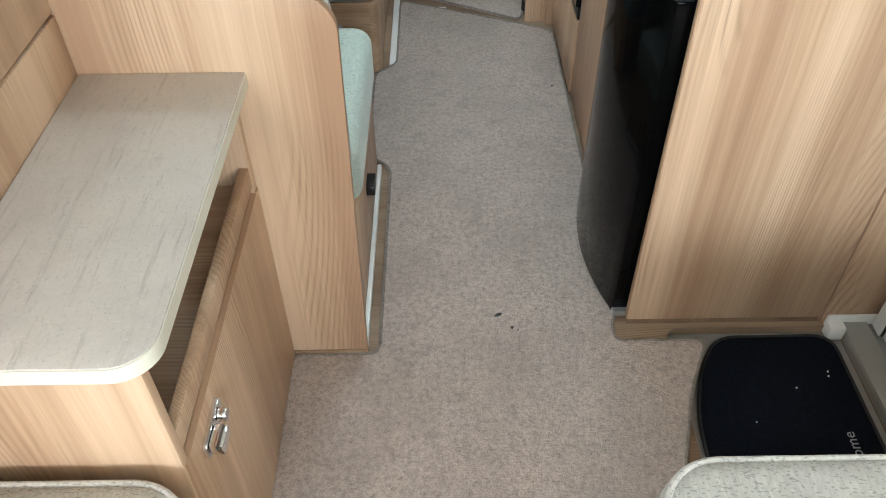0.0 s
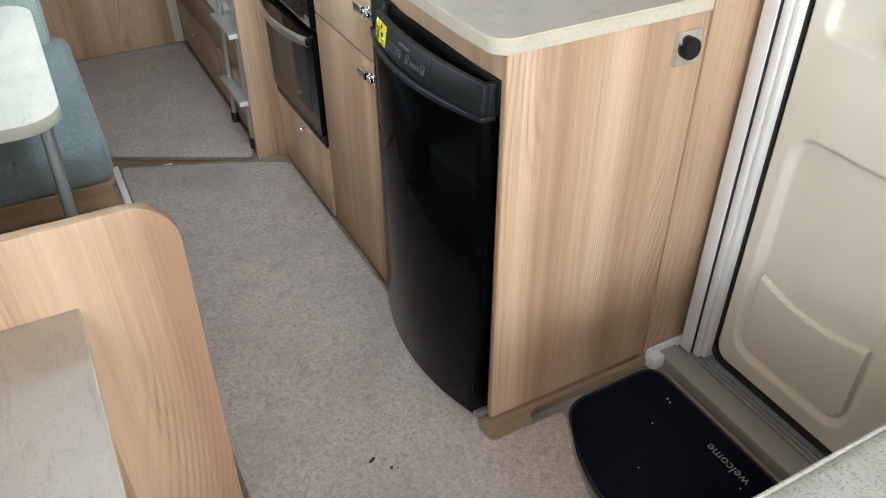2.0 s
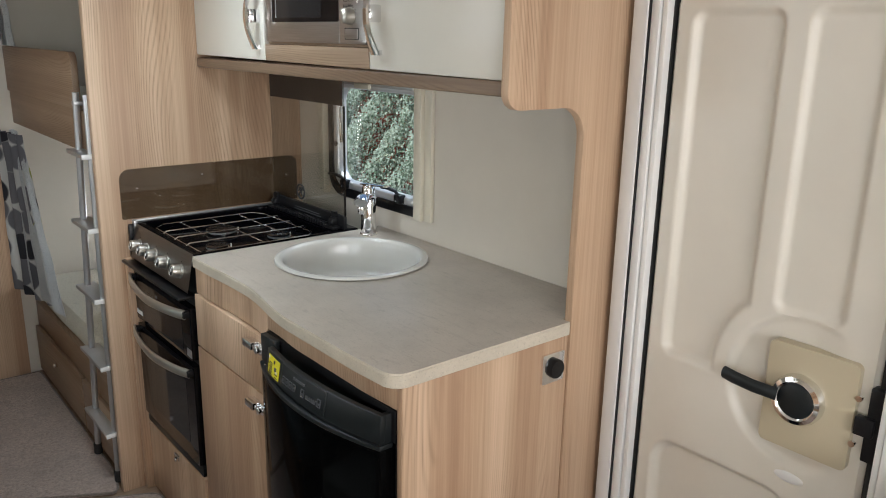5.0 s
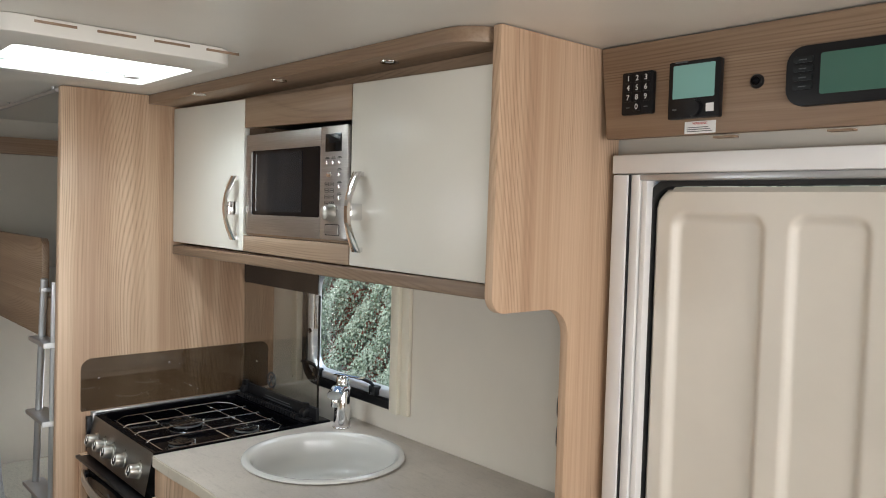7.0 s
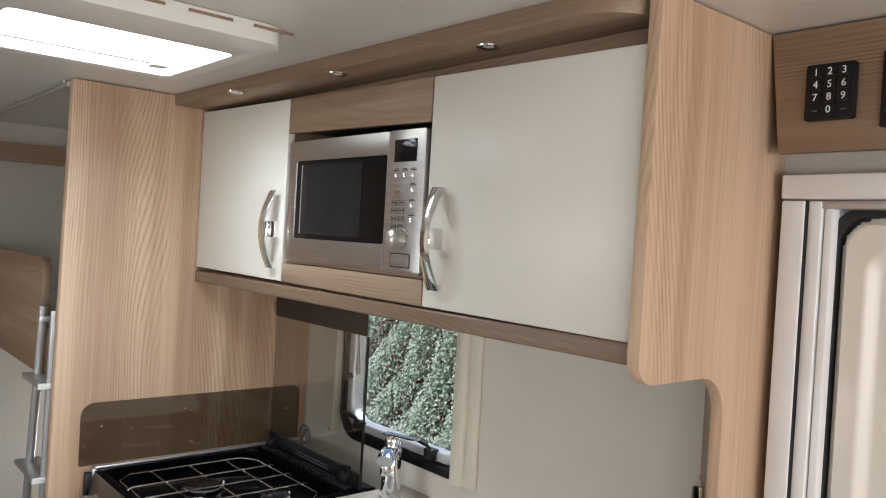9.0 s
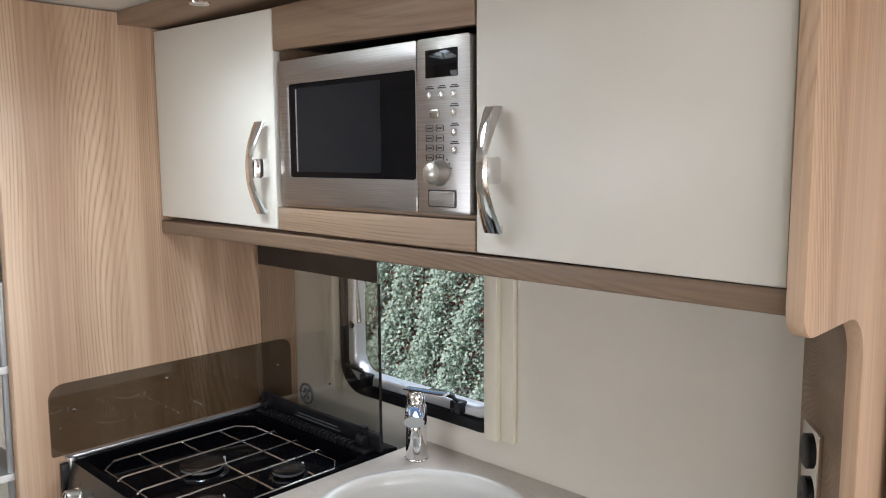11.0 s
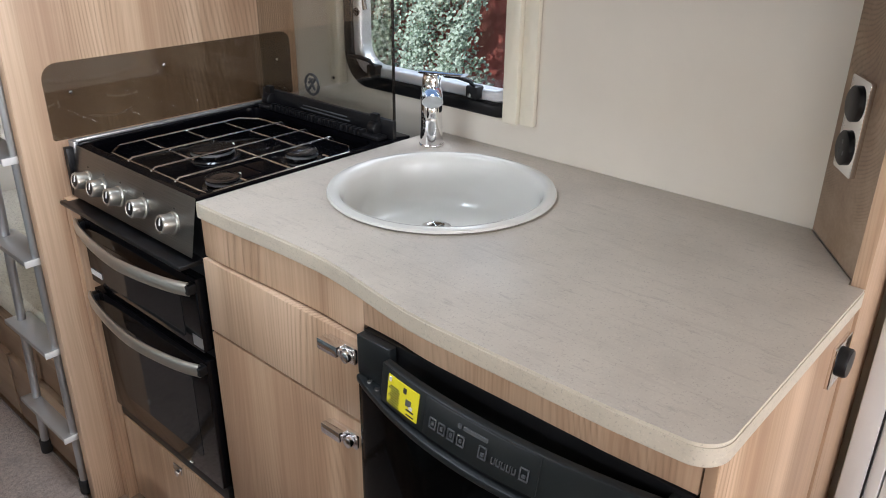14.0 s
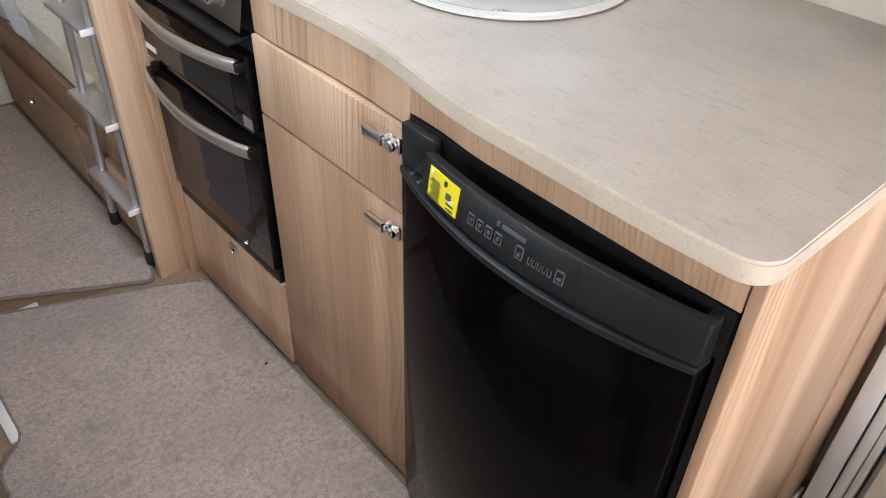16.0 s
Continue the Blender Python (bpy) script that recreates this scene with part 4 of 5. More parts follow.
# ---- window and blind rails ----
wn1 = tagged(thing("window_1", (0.65, 0.98, 1.23), "small hinged kitchen window with black rubber frame", "window"), kind="structure")
part("window_frame", slab(rrect(0.716, 1.275, 1.018, 1.437, 0.078), [rrect(0.742, 1.246, 1.048, 1.410, 0.060)], "x", 0.619, 0.668, 0.006, 3), BLACK_PLASTIC, wn1, "rounded black rubber window frame")
part("window_trim", slab(rrect(0.7425, 1.2455, 1.0485, 1.4095, 0.0595), [rrect(0.762, 1.218, 1.074, 1.385, 0.050)], "x", 0.622, 0.664, 0.008, 3), POLISHED, wn1, "bright inner trim")
pane = part("pane", slab(rrect(0.730, 1.265, 1.03, 1.43, 0.07), [], "x", 0.672, 0.676), CLEAR, wn1)
pane.visible_shadow = False
for y, s in ((1.165, 1), (0.852, -1)):
    bm = B((0.604, 0.630, y - 0.016, y + 0.016, 1.052, 1.080), bev=0.004)
    tube(bm, [(0.612, y, 1.078), (0.600, y - s * 0.0, 1.092), (0.596, y + 0.03, 1.097), (0.598, y + 0.066, 1.094)], 0.006, 8, flat=(0.009, 0.005))
    part("latch", bm, BLACK_PLASTIC, wn1, "black window catch")
    part("latch_button", R(((0.604, y, 1.060), (0.598, y, 1.060), 0.006), seg=12), CHROME, wn1)
bm = bmesh.new()
tube(bm, [(0.640, 1.222, 1.20), (0.634, 1.226, 1.30), (0.630, 1.226, 1.40)], 0.009, 10)
part("stay", bm, CHROME, wn1, "metal window stay arm")
part("stay_pivot", R(((0.645, 1.230, 1.195), (0.622, 1.230, 1.195), 0.010)), BLACK_PLASTIC, wn1)
bl = thing("window_blind", (0.61, 0.98, 1.2), "cream blind side rails and raised cassette blind", "blind")
part("side_rail", B((0.613, 0.6265, 0.693, 0.728, 1.018, 1.458), (0.602, 0.6265, 0.728, 0.765, 1.018, 1.458), bev=0.003), CREAM_RAIL, bl)
part("side_rail", B((0.606, 0.6265, 1.296, 1.320, 1.018, 1.458), (0.600, 0.6265, 1.275, 1.292, 1.018, 1.458), bev=0.003), CREAM_RAIL, bl)
part("cassette", B((0.598, 0.6265, 0.765, 1.276, 1.400, 1.458), bev=0.004), ALU, bl, "grey rolled-up blind cassette")
part("pull", B((0.588, 0.600, 0.98, 1.06, 1.392, 1.408), bev=0.002), CREAM_RAIL, bl, "cream blind pull tab")
part("screw", R(((0.606, 1.300, 1.03), (0.602, 1.300, 1.03), 0.004), seg=10), CHROME, bl)

# ---- overhead cabinets ----
FX = 0.250


def long_handle(y, z, parent, s):
    """A tapering bowed chrome pull with its push-button bracket."""
    fx = FX
    bm = bmesh.new()
    n = 16
    rings = []
    for k in range(n + 1):
        t = k / n
        zz = z - 0.090 + 0.180 * t
        o = fx - 0.012 - 0.026 * math.sin(math.pi * t)
        w = 0.0135 + 0.0035 * math.cos(2 * math.pi * t)
        rings.append([bm.verts.new((o + dx, y + dy, zz)) for dx, dy in ((0, -w), (-0.004, -w * 0.6), (-0.004, w * 0.6), (0, w), (0.004, w * 0.8), (0.004, -w * 0.8))])
    for a, b in zip(rings, rings[1:]):
        for k in range(6):
            bm.faces.new((a[k], a[(k + 1) % 6], b[(k + 1) % 6], b[k]))
    bm.faces.new(rings[0][::-1])
    bm.faces.new(rings[-1])
    for zz in (z - 0.084, z + 0.084):
        box(bm, fx - 0.014, fx + 0.001, y - 0.009, y + 0.009, zz - 0.005, zz + 0.005)
    bmesh.ops.recalc_face_normals(bm, faces=bm.faces)
    h = part("handle", bm, CHROME, parent, "bowed chrome handle")
    part("button", B((fx - 0.032, fx + 0.001, y - s * 0.004 - 0.010, y - s * 0.004 + 0.010, z - 0.019, z + 0.019), bev=0.004), CHROME, h)


def door_top(y):
    """The overhead fronts rise a little towards the rear."""
    return 1.880 + 0.0215 * y


def door_foot(y):
    return 1.474 + 0.007 * y


def front(y0, y1, z0, z1, bev=0.003):
    """An upright front whose lower and upper edges follow two lines along y."""
    return slab([(y0, z0(y0)), (y1, z0(y1)), (y1, z1(y1)), (y0, z1(y0))], [], "x", FX, FX + 0.018, bev)


def overhead(name, y0, y1, handle_y, s, label):
    oc = thing(name, (0.45, (y0 + y1) / 2, 1.475), label, "cabinet", "overhead kitchen cabinets")
    part("carcass", B((FX + 0.020, 0.622, y0 + 0.004, y0 + 0.019, 1.486, 1.868), (FX + 0.020, 0.622, y1 - 0.019, y1 - 0.004, 1.486, 1.868), (FX + 0.03, 0.622, y0 + 0.01, y1 - 0.01, 1.852, 1.868), (FX + 0.04, 0.62, y0 + 0.01, y1 - 0.01, 1.486, 1.498)), WOOD_Y, oc)
    dd = part("door", front(y0, y1, door_foot, door_top), CREAM_DOOR, oc, "glossy cream door")
    long_handle(handle_y, 1.600, dd, s)
    return oc


overhead("overhead_cabinet", 0.991, 1.472, 1.026, 1, "overhead cabinet with a glossy cream door beside the microwave")
overhead("overhead_cabinet", 0.021, 0.473, 0.430, -1, "wide overhead cabinet with a glossy cream door by the end panel")
mh = thing("microwave_housing", (0.45, 0.73, 1.475), "open wood-grain microwave niche between the overhead cabinets", "cabinet", "overhead kitchen cabinets")
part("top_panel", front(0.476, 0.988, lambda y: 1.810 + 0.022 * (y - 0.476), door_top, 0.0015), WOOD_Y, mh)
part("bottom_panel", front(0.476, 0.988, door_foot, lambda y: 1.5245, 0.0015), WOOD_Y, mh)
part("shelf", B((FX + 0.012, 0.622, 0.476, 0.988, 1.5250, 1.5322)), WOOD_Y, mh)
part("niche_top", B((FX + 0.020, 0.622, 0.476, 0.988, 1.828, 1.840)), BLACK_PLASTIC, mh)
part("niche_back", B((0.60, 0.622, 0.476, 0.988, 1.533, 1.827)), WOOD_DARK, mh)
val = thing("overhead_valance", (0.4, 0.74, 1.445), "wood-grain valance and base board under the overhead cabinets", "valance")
part("front_strip", slab([(FX - 0.002, 0.017), (FX - 0.002, 1.473), (FX + 0.020, 1.473), (FX + 0.020, 0.017)], [], "z", 1.444, 1.4735, 0.004, 3), WOOD_STRIP_SHADED, val)
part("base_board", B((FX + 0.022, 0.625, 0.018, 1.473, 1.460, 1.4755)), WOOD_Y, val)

# ---- microwave ----
mw = thing("microwave", (0.42, 0.71, 1.54), "stainless steel built-in microwave oven standing in the niche", "microwave")
part("body", B((0.262, 0.58, 0.474, 0.956, 1.5405, 1.806)), BLACK_PLASTIC, mw)
mx = 0.240
md = part("door", slab(rrect(0.584, 0.958, 1.541, 1.808, 0.004), [rrect(0.586, 0.930, 1.592, 1.764, 0.006)], "x", mx, mx + 0.022, 0.002), STEEL, mw, "brushed steel door with a dark window")
win = part("window", slab(rrect(0.585, 0.932, 1.590, 1.766, 0.006), [], "x", mx + 0.003, mx + 0.018), OVEN_GLASS, md, "black glass window")
part("window_screen", slab(rrect(0.672, 0.905, 1.602, 1.755, 0.004), [], "x", mx + 0.0022, mx + 0.0032), OVEN_INNER, win)
part("window_edge", B((mx + 0.001, mx + 0.0032, 0.905, 0.9075, 1.603, 1.754), bev=0), ALU, win)
mp = part("control_panel", slab(rrect(0.470, 0.5805, 1.541, 1.808, 0.006), [], "x", mx - 0.001, mx + 0.022, 0.003), STEEL, mw, "brushed steel keypad panel")
part("display", B((mx - 0.003, mx, 0.494, 0.561, 1.748, 1.790), bev=0.001), OVEN_GLASS, mp, "black display")
for y, z in ((0.553, 1.722), (0.527, 1.722), (0.501, 1.722), (0.501, 1.694), (0.501, 1.665), (0.501, 1.638)):
    b = part("button", lathe([(0, 0), (0.006, 0), (0.0055, 0.003), (0.003, 0.0045), (0, 0.005)], (mx - 0.001, y, z), (-1, 0, 0), 18), CHROME, mp)
    part("print_line", B((mx - 0.0018, mx - 0.0008, y - 0.009, y + 0.009, z + 0.0095, z + 0.0112), bev=0), INK, b)
    part("print_line", B((mx - 0.0018, mx - 0.0008, y - 0.006, y + 0.006, z + 0.0125, z + 0.0140), bev=0), INK, b)
part("button", slab(rrect(0.531, 0.551, 1.688, 1.700, 0.005), [], "x", mx - 0.005, mx, 0.002), CHROME, mp)
for c in range(2):
    for r in range(4):
        y, z = 0.554 - c * 0.022, 1.672 - r * 0.015
        k = part("key_outline", slab(rrect(y - 0.008, y + 0.008, z - 0.005, z + 0.005, 0.002), [rrect(y - 0.0073, y + 0.0073, z - 0.0043, z + 0.0043, 0.0018)], "x", mx - 0.0018, mx - 0.0008), INK, mp)
        part("print_line", B((mx - 0.0018, mx - 0.0008, y - 0.005, y + 0.005, z - 0.001, z + 0.001), bev=0), INK, k)
part("dial", lathe([(0, 0), (0.0205, 0), (0.0205, 0.004), (0.018, 0.007), (0.0170, 0.020), (0.0125, 0.024), (0, 0.0255)], (mx - 0.001, 0.533, 1.604), (-1, 0, 0), 36), SATIN, mp, "round satin metal dial")
for k in range(9):
    a = radians(20 + k * 18)
    part("dial_mark", R(((mx - 0.001, 0.533 + 0.0255 * math.cos(a), 1.604 + 0.0255 * math.sin(a)), (mx - 0.002, 0.533 + 0.0255 * math.cos(a), 1.604 + 0.0255 * math.sin(a)), 0.0012), seg=6), INK, mp)
part("open_button", slab(rrect(0.498, 0.558, 1.551, 1.578, 0.003), [rrect(0.500, 0.556, 1.553, 1.576, 0.0025)], "x", mx - 0.0018, mx - 0.0008), INK, mp)
part("open_key", slab(rrect(0.501, 0.555, 1.554, 1.575, 0.0025), [], "x", mx - 0.003, mx, 0.001), STEEL, mp)

mw.location += Vector((0.008, 0.012, -0.0085))


# ---- ceiling pelmet, downlights, rooflight ----
def pelmet_front(y):
    return 0.168 + 0.030 * (1 - y / 1.475)


pl = [(pelmet_front(y), y) for y in [1.474 - 1.37 * k / 16 for k in range(17)]]
pl += [(0.290 - 0.085 * math.cos(radians(a)) - 0.008 * (1 - a / 90), 0.100 - 0.080 * math.sin(radians(a))) for a in range(10, 91, 10)]
# Darker laminate puts the shade of the gap above the doors into colour
structure("pelmet_back", B((0.300, 0.315, 0.018, 1.473, 1.850, 1.9185)), WOOD_DARK, "dark wood-grain strip standing for the shadow gap behind the overhead doors")
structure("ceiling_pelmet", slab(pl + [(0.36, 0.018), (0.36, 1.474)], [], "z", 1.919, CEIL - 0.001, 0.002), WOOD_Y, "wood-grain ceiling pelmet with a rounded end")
dl = thing("downlight", (0.178, 1.125, 1.919), "small chrome downlight set into the pelmet", "downlight", "pelmet downlights")
part("ring", lathe([(0.010, -0.001), (0.017, -0.003), (0.020, -0.002), (0.021, 0.001), (0.010, 0.001)], (0.178, 1.125, 1.919), seg=24), CHROME, dl)
part("lens", lathe([(0, -0.0005), (0.0102, -0.0005), (0.0102, 0.001), (0, 0.001)], (0.178, 1.125, 1.919), seg=20), PAPER, dl, "pale lamp lens")
copy_thing(dl, T(0.208, 0.730, 1.919))
copy_thing(dl, T(0.240, 0.325, 1.919))

rl = thing("rooflight", (-0.19, 0.88, CEIL), "square cream rooflight with a bright frosted pane", "rooflight")
bm = slab(rrect(-0.447, 0.028, 0.604, 1.110, 0.045), [rrect(-0.379, -0.006, 0.739, 1.070, 0.02)], "z", CEIL - 0.034, CEIL - 0.001, 0.010, 3)
part("frame", bm, OFF_WHITE, rl)
part("shaft", slab(rrect(-0.39, 0.015, 0.68, 1.085, 0.02), [rrect(-0.380, 0.005, 0.695, 1.075, 0.018)], "z", CEIL - 0.02, CEIL + 0.06), OFF_WHITE, rl)
rp = part("pane", slab(rrect(-0.39, 0.015, 0.68, 1.085, 0.02), [], "z", CEIL + 0.040, CEIL + 0.046), CLEAR, rl, "clear rooflight pane")
rp.visible_shadow = False
part("blind_bar", B((-0.376, -0.008, 1.020, 1.038, CEIL - 0.020, CEIL - 0.008)), WHITE_TRIM, rl, "white blind pull bar")
part("catch", B((-0.062, -0.027, 1.005, 1.042, CEIL - 0.026, CEIL - 0.010)), ALU, rl)
for k in range(4):
    x = -0.375 + k * 0.112
    part("vent_slot", B((x, x + 0.075, 0.6025, 0.605, CEIL - 0.012, CEIL - 0.007), bev=0), WOOD_DARK, rl)

# ---- sockets ----
sw = thing("socket_outlet", (0.405, 0, 0.860), "chrome-plated socket with a round black cover on the fridge panel", "socket")
part("plate", slab(rrect(0.371, 0.438, 0.826, 0.894, 0.004), [], "y", -0.006, -0.0002, 0.002), CHROME, sw)
part("cover", lathe([(0, 0), (0.022, 0), (0.022, 0.010), (0.020, 0.013), (0, 0.014)], (0.405, -0.006, 0.860), (0, -1, 0), 32), BLACK_PLASTIC, sw, "round black cover")
ds = thing("double_socket", (0.560, 0.066, 1.12), "chrome double outlet plate with black sockets on the corner panel", "socket")
ang = math.atan2(0.110, 0.162)
fr_m = T(0.560, 0.0804, 1.152) @ Matrix.Rotation(ang, 4, "Z")


def local(bm):
    bm.transform(fr_m)
    return bm


part("plate", local(slab(rrect(-0.037, 0.037, -0.070, 0.070, 0.005), [], "y", 0.0005, 0.008, 0.002)), CHROME, ds)
for dz in (0.033, -0.033):
    q = part("socket", local(lathe([(0, 0), (0.026, 0), (0.026, 0.006), (0.023, 0.008), (0, 0.006)], (0, 0.008, dz), (0, 1, 0), 28)), BLACK_PLASTIC, ds, "round black socket insert")
    if dz < 0:
        for dx, ddz in ((0, 0.010), (-0.009, -0.006), (0.009, -0.006)):
            part("pin_slot", local(B((dx - 0.002, dx + 0.002, 0.0135, 0.0155, dz + ddz - 0.003, dz + ddz + 0.003), bev=0)), PALE_PRINT, q)


# ---- entrance door ----
def rbox(u, v, u0, u1, v0, v1, r):
    """Signed distance to a rounded rectangle."""
    du, dv = abs(u - (u0 + u1) / 2) - (u1 - u0) / 2 + r, abs(v - (v0 + v1) / 2) - (v1 - v0) / 2 + r
    return math.hypot(max(du, 0), max(dv, 0)) + min(max(du, dv), 0) - r


def door_relief(y, z):
    """How far the moulded door skin stands out at a place; its panels are pressed in."""
    swoop = math.hypot(y + 0.452, z - 0.915) - 0.190
    a = max(rbox(y, z, -0.326, -0.143, 0.896, 1.612, 0.026), -swoop)
    b = rbox(y, z, -0.508, -0.379, 1.058, 1.612, 0.026)
    c = rbox(y, z, -0.458, -0.144, 0.098, 0.690, 0.055)
    dish = math.hypot(y + 0.452, z - 0.908) - 0.150
    h = 0.0
    for s, deep in ((a, 0.017), (b, 0.012), (c, 0.018), (dish, 0.014 * smoothstep(-0.54, -0.44, y))):
        h -= deep * smoothstep(0.007, -0.011, s)
    lip = 0.334 - 0.030 * (1 - ((y + 0.300) / 0.148) ** 2)
    if c < -0.014 and z < lip:
        h += 0.011 * smoothstep(0, 0.005, lip - z)
    return h


DX = 0.602
ed = tagged(thing("door_1", (0.62, -0.35, 0.03), "closed cream moulded entrance door with a black lever handle", "door"), kind="structure")
bm = bmesh.new()
NY, NZ = 100, 320
DY0, DY1, DZ0, DZ1 = -0.584, -0.098, 0.035, 1.668
edge_sd = lambda y, z: rbox(y, z, DY0, DY1, DZ0, DZ1, 0.045)
grid = {}
for i in range(NY + 1):
    for j in range(NZ + 1):
        y, z = DY0 + (DY1 - DY0) * i / NY, DZ0 + (DZ1 - DZ0) * j / NZ
        if edge_sd(y, z) <= 0.0005:
            back = 0.010 * smoothstep(-0.010, 0.0, edge_sd(y, z))
            grid[i, j] = bm.verts.new((DX - door_relief(y, z) + back, y, z))
for i in range(NY):
    for j in range(NZ):
        q = [grid.get(k) for k in ((i, j), (i, j + 1), (i + 1, j + 1), (i + 1, j))]
        if all(q):
            bm.faces.new(q)
bmesh.ops.recalc_face_normals(bm, faces=bm.faces)
if bm.faces[0].normal.x > 0:
    bmesh.ops.reverse_faces(bm, faces=bm.faces)
part("leaf", bm, DOOR_PLASTIC, ed)
part("core", slab(rrect(DY0 + 0.002, DY1 - 0.002, DZ0 + 0.002, DZ1 - 0.002, 0.045), [], "x", DX + 0.024, DX + 0.045), DOOR_PLASTIC, ed)
part("seal", slab(rrect(-0.602, -0.080, 0.020, 1.686, 0.055), [rrect(-0.586, -0.096, 0.034, 1.670, 0.046)], "x", DX - 0.002, DX + 0.040, 0.003), RUBBER, ed, "black rubber door seal")
hub_z, hub_y = 0.907, -0.456
part("handle_plate", slab(rrect(-0.556, -0.388, 0.799, 1.008, 0.012), [], "x", DX - 0.014, DX + 0.012, 0.005, 3), BEIGE_PLASTIC, ed, "beige plastic lock plate")
hd = part("handle_hub", lathe([(0, 0), (0.050, 0), (0.050, 0.006), (0.046, 0.016), (0.038, 0.019), (0.035, 0.017), (0.034, 0.016)], (DX - 0.014, hub_y, hub_z), (-1, 0, 0), 40), CHROME, ed, "chrome handle rose")
part("hub_cap", lathe([(0, 0.018), (0.030, 0.018), (0.035, 0.015), (0.035, 0.008), (0, 0.008)], (DX - 0.014, hub_y, hub_z), (-1, 0, 0), 36), CHARCOAL, hd, "dark round cap")
bm = bmesh.new()
tube(bm, [(DX - 0.032, hub_y + 0.034, hub_z + 0.002), (DX - 0.046, hub_y + 0.075, hub_z + 0.008), (DX - 0.050, hub_y + 0.112, hub_z + 0.013), (DX - 0.044, hub_y + 0.138, hub_z + 0.014)], 0.01, 12, flat=(0.009, 0.013))
part("lever", bm, CHARCOAL, hd, "dark grey lever")
lk = part("latch", B((DX - 0.016, DX + 0.02, -0.604, -0.578, 0.835, 0.975), (DX - 0.026, DX - 0.010, -0.594, -0.562, 0.885, 0.920), bev=0.002), BLACK_PLASTIC, ed, "black latch keeper")
for z in (0.862, 0.950):
    part("screw", R(((DX - 0.014, -0.562, z), (DX - 0.021, -0.562, z), 0.006), seg=12), CHROME, lk)
bm = bmesh.new()
bmesh.ops.create_uvsphere(bm, u_segments=20, v_segments=10, radius=1, matrix=T(DX, -0.453, 0.734) @ Matrix.Diagonal((0.004, 0.030, 0.011, 1)))
part("badge", bm, WHITE_TRIM, ed, "small oval badge")
df = tagged(thing("door_frame", (0.60, -0.35, 0.0), "cream and white aluminium entrance door frame", "door frame"), kind="structure")
part("outer_strip", B((0.566, 0.6265, -0.056, -0.020, 0.012, 1.692), bev=0.003), WHITE_TRIM, df)
part("inner_strip", B((0.574, 0.624, -0.079, -0.0585, 0.012, 1.692), (0.580, 0.622, -0.094, -0.081, 0.02, 1.692), bev=0.003), WHITE_TRIM, df)
part("head", B((0.562, 0.6265, -0.642, -0.020, 1.694, 1.732), bev=0.003), WHITE_TRIM, df)
part("head_lip", B((0.576, 0.624, -0.642, -0.055, 1.680, 1.6935), bev=0.003), ALU, df)
part("hinge_strip", B((0.566, 0.6265, -0.642, -0.618, 0.012, 1.692), (0.574, 0.624, -0.616, -0.604, 0.012, 1.692), bev=0.003), WHITE_TRIM, df)
part("gap_line", B((0.570, 0.620, -0.0585, -0.056, 0.014, 1.692), bev=0), RUBBER, df)

th = tagged(thing("threshold", (0.55, -0.35, -0.02), "grey ribbed door threshold", "threshold"), kind="structure")
part("sill", B((0.500, 0.560, -0.64, -0.006, -0.0238, 0.012), bev=0.004), GREY_STEP, th)
part("track", B((0.562, 0.626, -0.622, -0.006, -0.0238, 0.004), bev=0.002), GREY_STEP, th)
for x in (0.570, 0.584, 0.596):
    part("rib", B((x, x + 0.004, -0.622, -0.096, 0.0042, 0.012), bev=0.001), ALU, th)
part("corner_cap", B((0.462, 0.600, -0.012, -0.0045, -0.02, 0.034), (0.462, 0.500, -0.040, -0.010, -0.02, 0.020), bev=0.004), WHITE_TRIM, th, "pale grey plastic corner cap")

mt = solid("door_mat", slab(rounded([(0.475, -0.030), (0.475, -0.60), (0.18, -0.60), (0.105, -0.42), (0.112, -0.25), (0.150, -0.12), (0.205, -0.032)], 0.05), [], "z", -0.0235, -0.012, 0.003), MAT, "black rubber-backed door mat in the step well", "mat")
bm = bmesh.new()
tube(bm, [(x, y, -0.013) for x, y in (lambda o: o + o[:1])(rounded([(0.475, -0.030), (0.475, -0.60), (0.18, -0.60), (0.105, -0.42), (0.112, -0.25), (0.150, -0.12), (0.205, -0.032)], 0.05))], 0.004, 8)
part("binding", bm, RUBBER, mt, "black stitched edge")
part("word", text_mesh("welcome", 0.034, T(0.416, -0.352, -0.0116) @ Matrix.Rotation(radians(90), 4, "Z")), PALE_MAT, mt, "grey lettering")
rng = random.Random(4)
for k in range(9):
    x, y = rng.uniform(0.17, 0.45), rng.uniform(-0.5, -0.06)
    crumb_bm = bmesh.new()
    bmesh.ops.create_icosphere(crumb_bm, subdivisions=1, radius=rng.uniform(0.0012, 0.0028), matrix=T(x, y, -0.0115))
    solid("lint_speck", crumb_bm, PAPER, "white lint speck on the black mat", "speck", "specks on the mat")

# ---- control board over the door ----
BX = 0.530
cb = thing("control_board", (0.58, -0.55, 1.76), "wood-grain control fascia above the entrance door", "control panel")
part("fascia", slab([(-1.5, 1.757), (-0.046, 1.761), (-0.026, CEIL - 0.003), (-1.5, CEIL - 0.003)], [], "x", BX, BX + 0.018, 0.003), WOOD_Y, cb)
part("box", B((BX + 0.019, 0.6265, -1.5, -0.045, 1.772, CEIL - 0.004)), WOOD_Y, cb)
for y in (-0.30, -0.50, -0.75):
    part("base_clip", B((BX + 0.002, BX + 0.02, y - 0.02, y + 0.02, 1.753, 1.7565), bev=0), WOOD_DARK, cb)
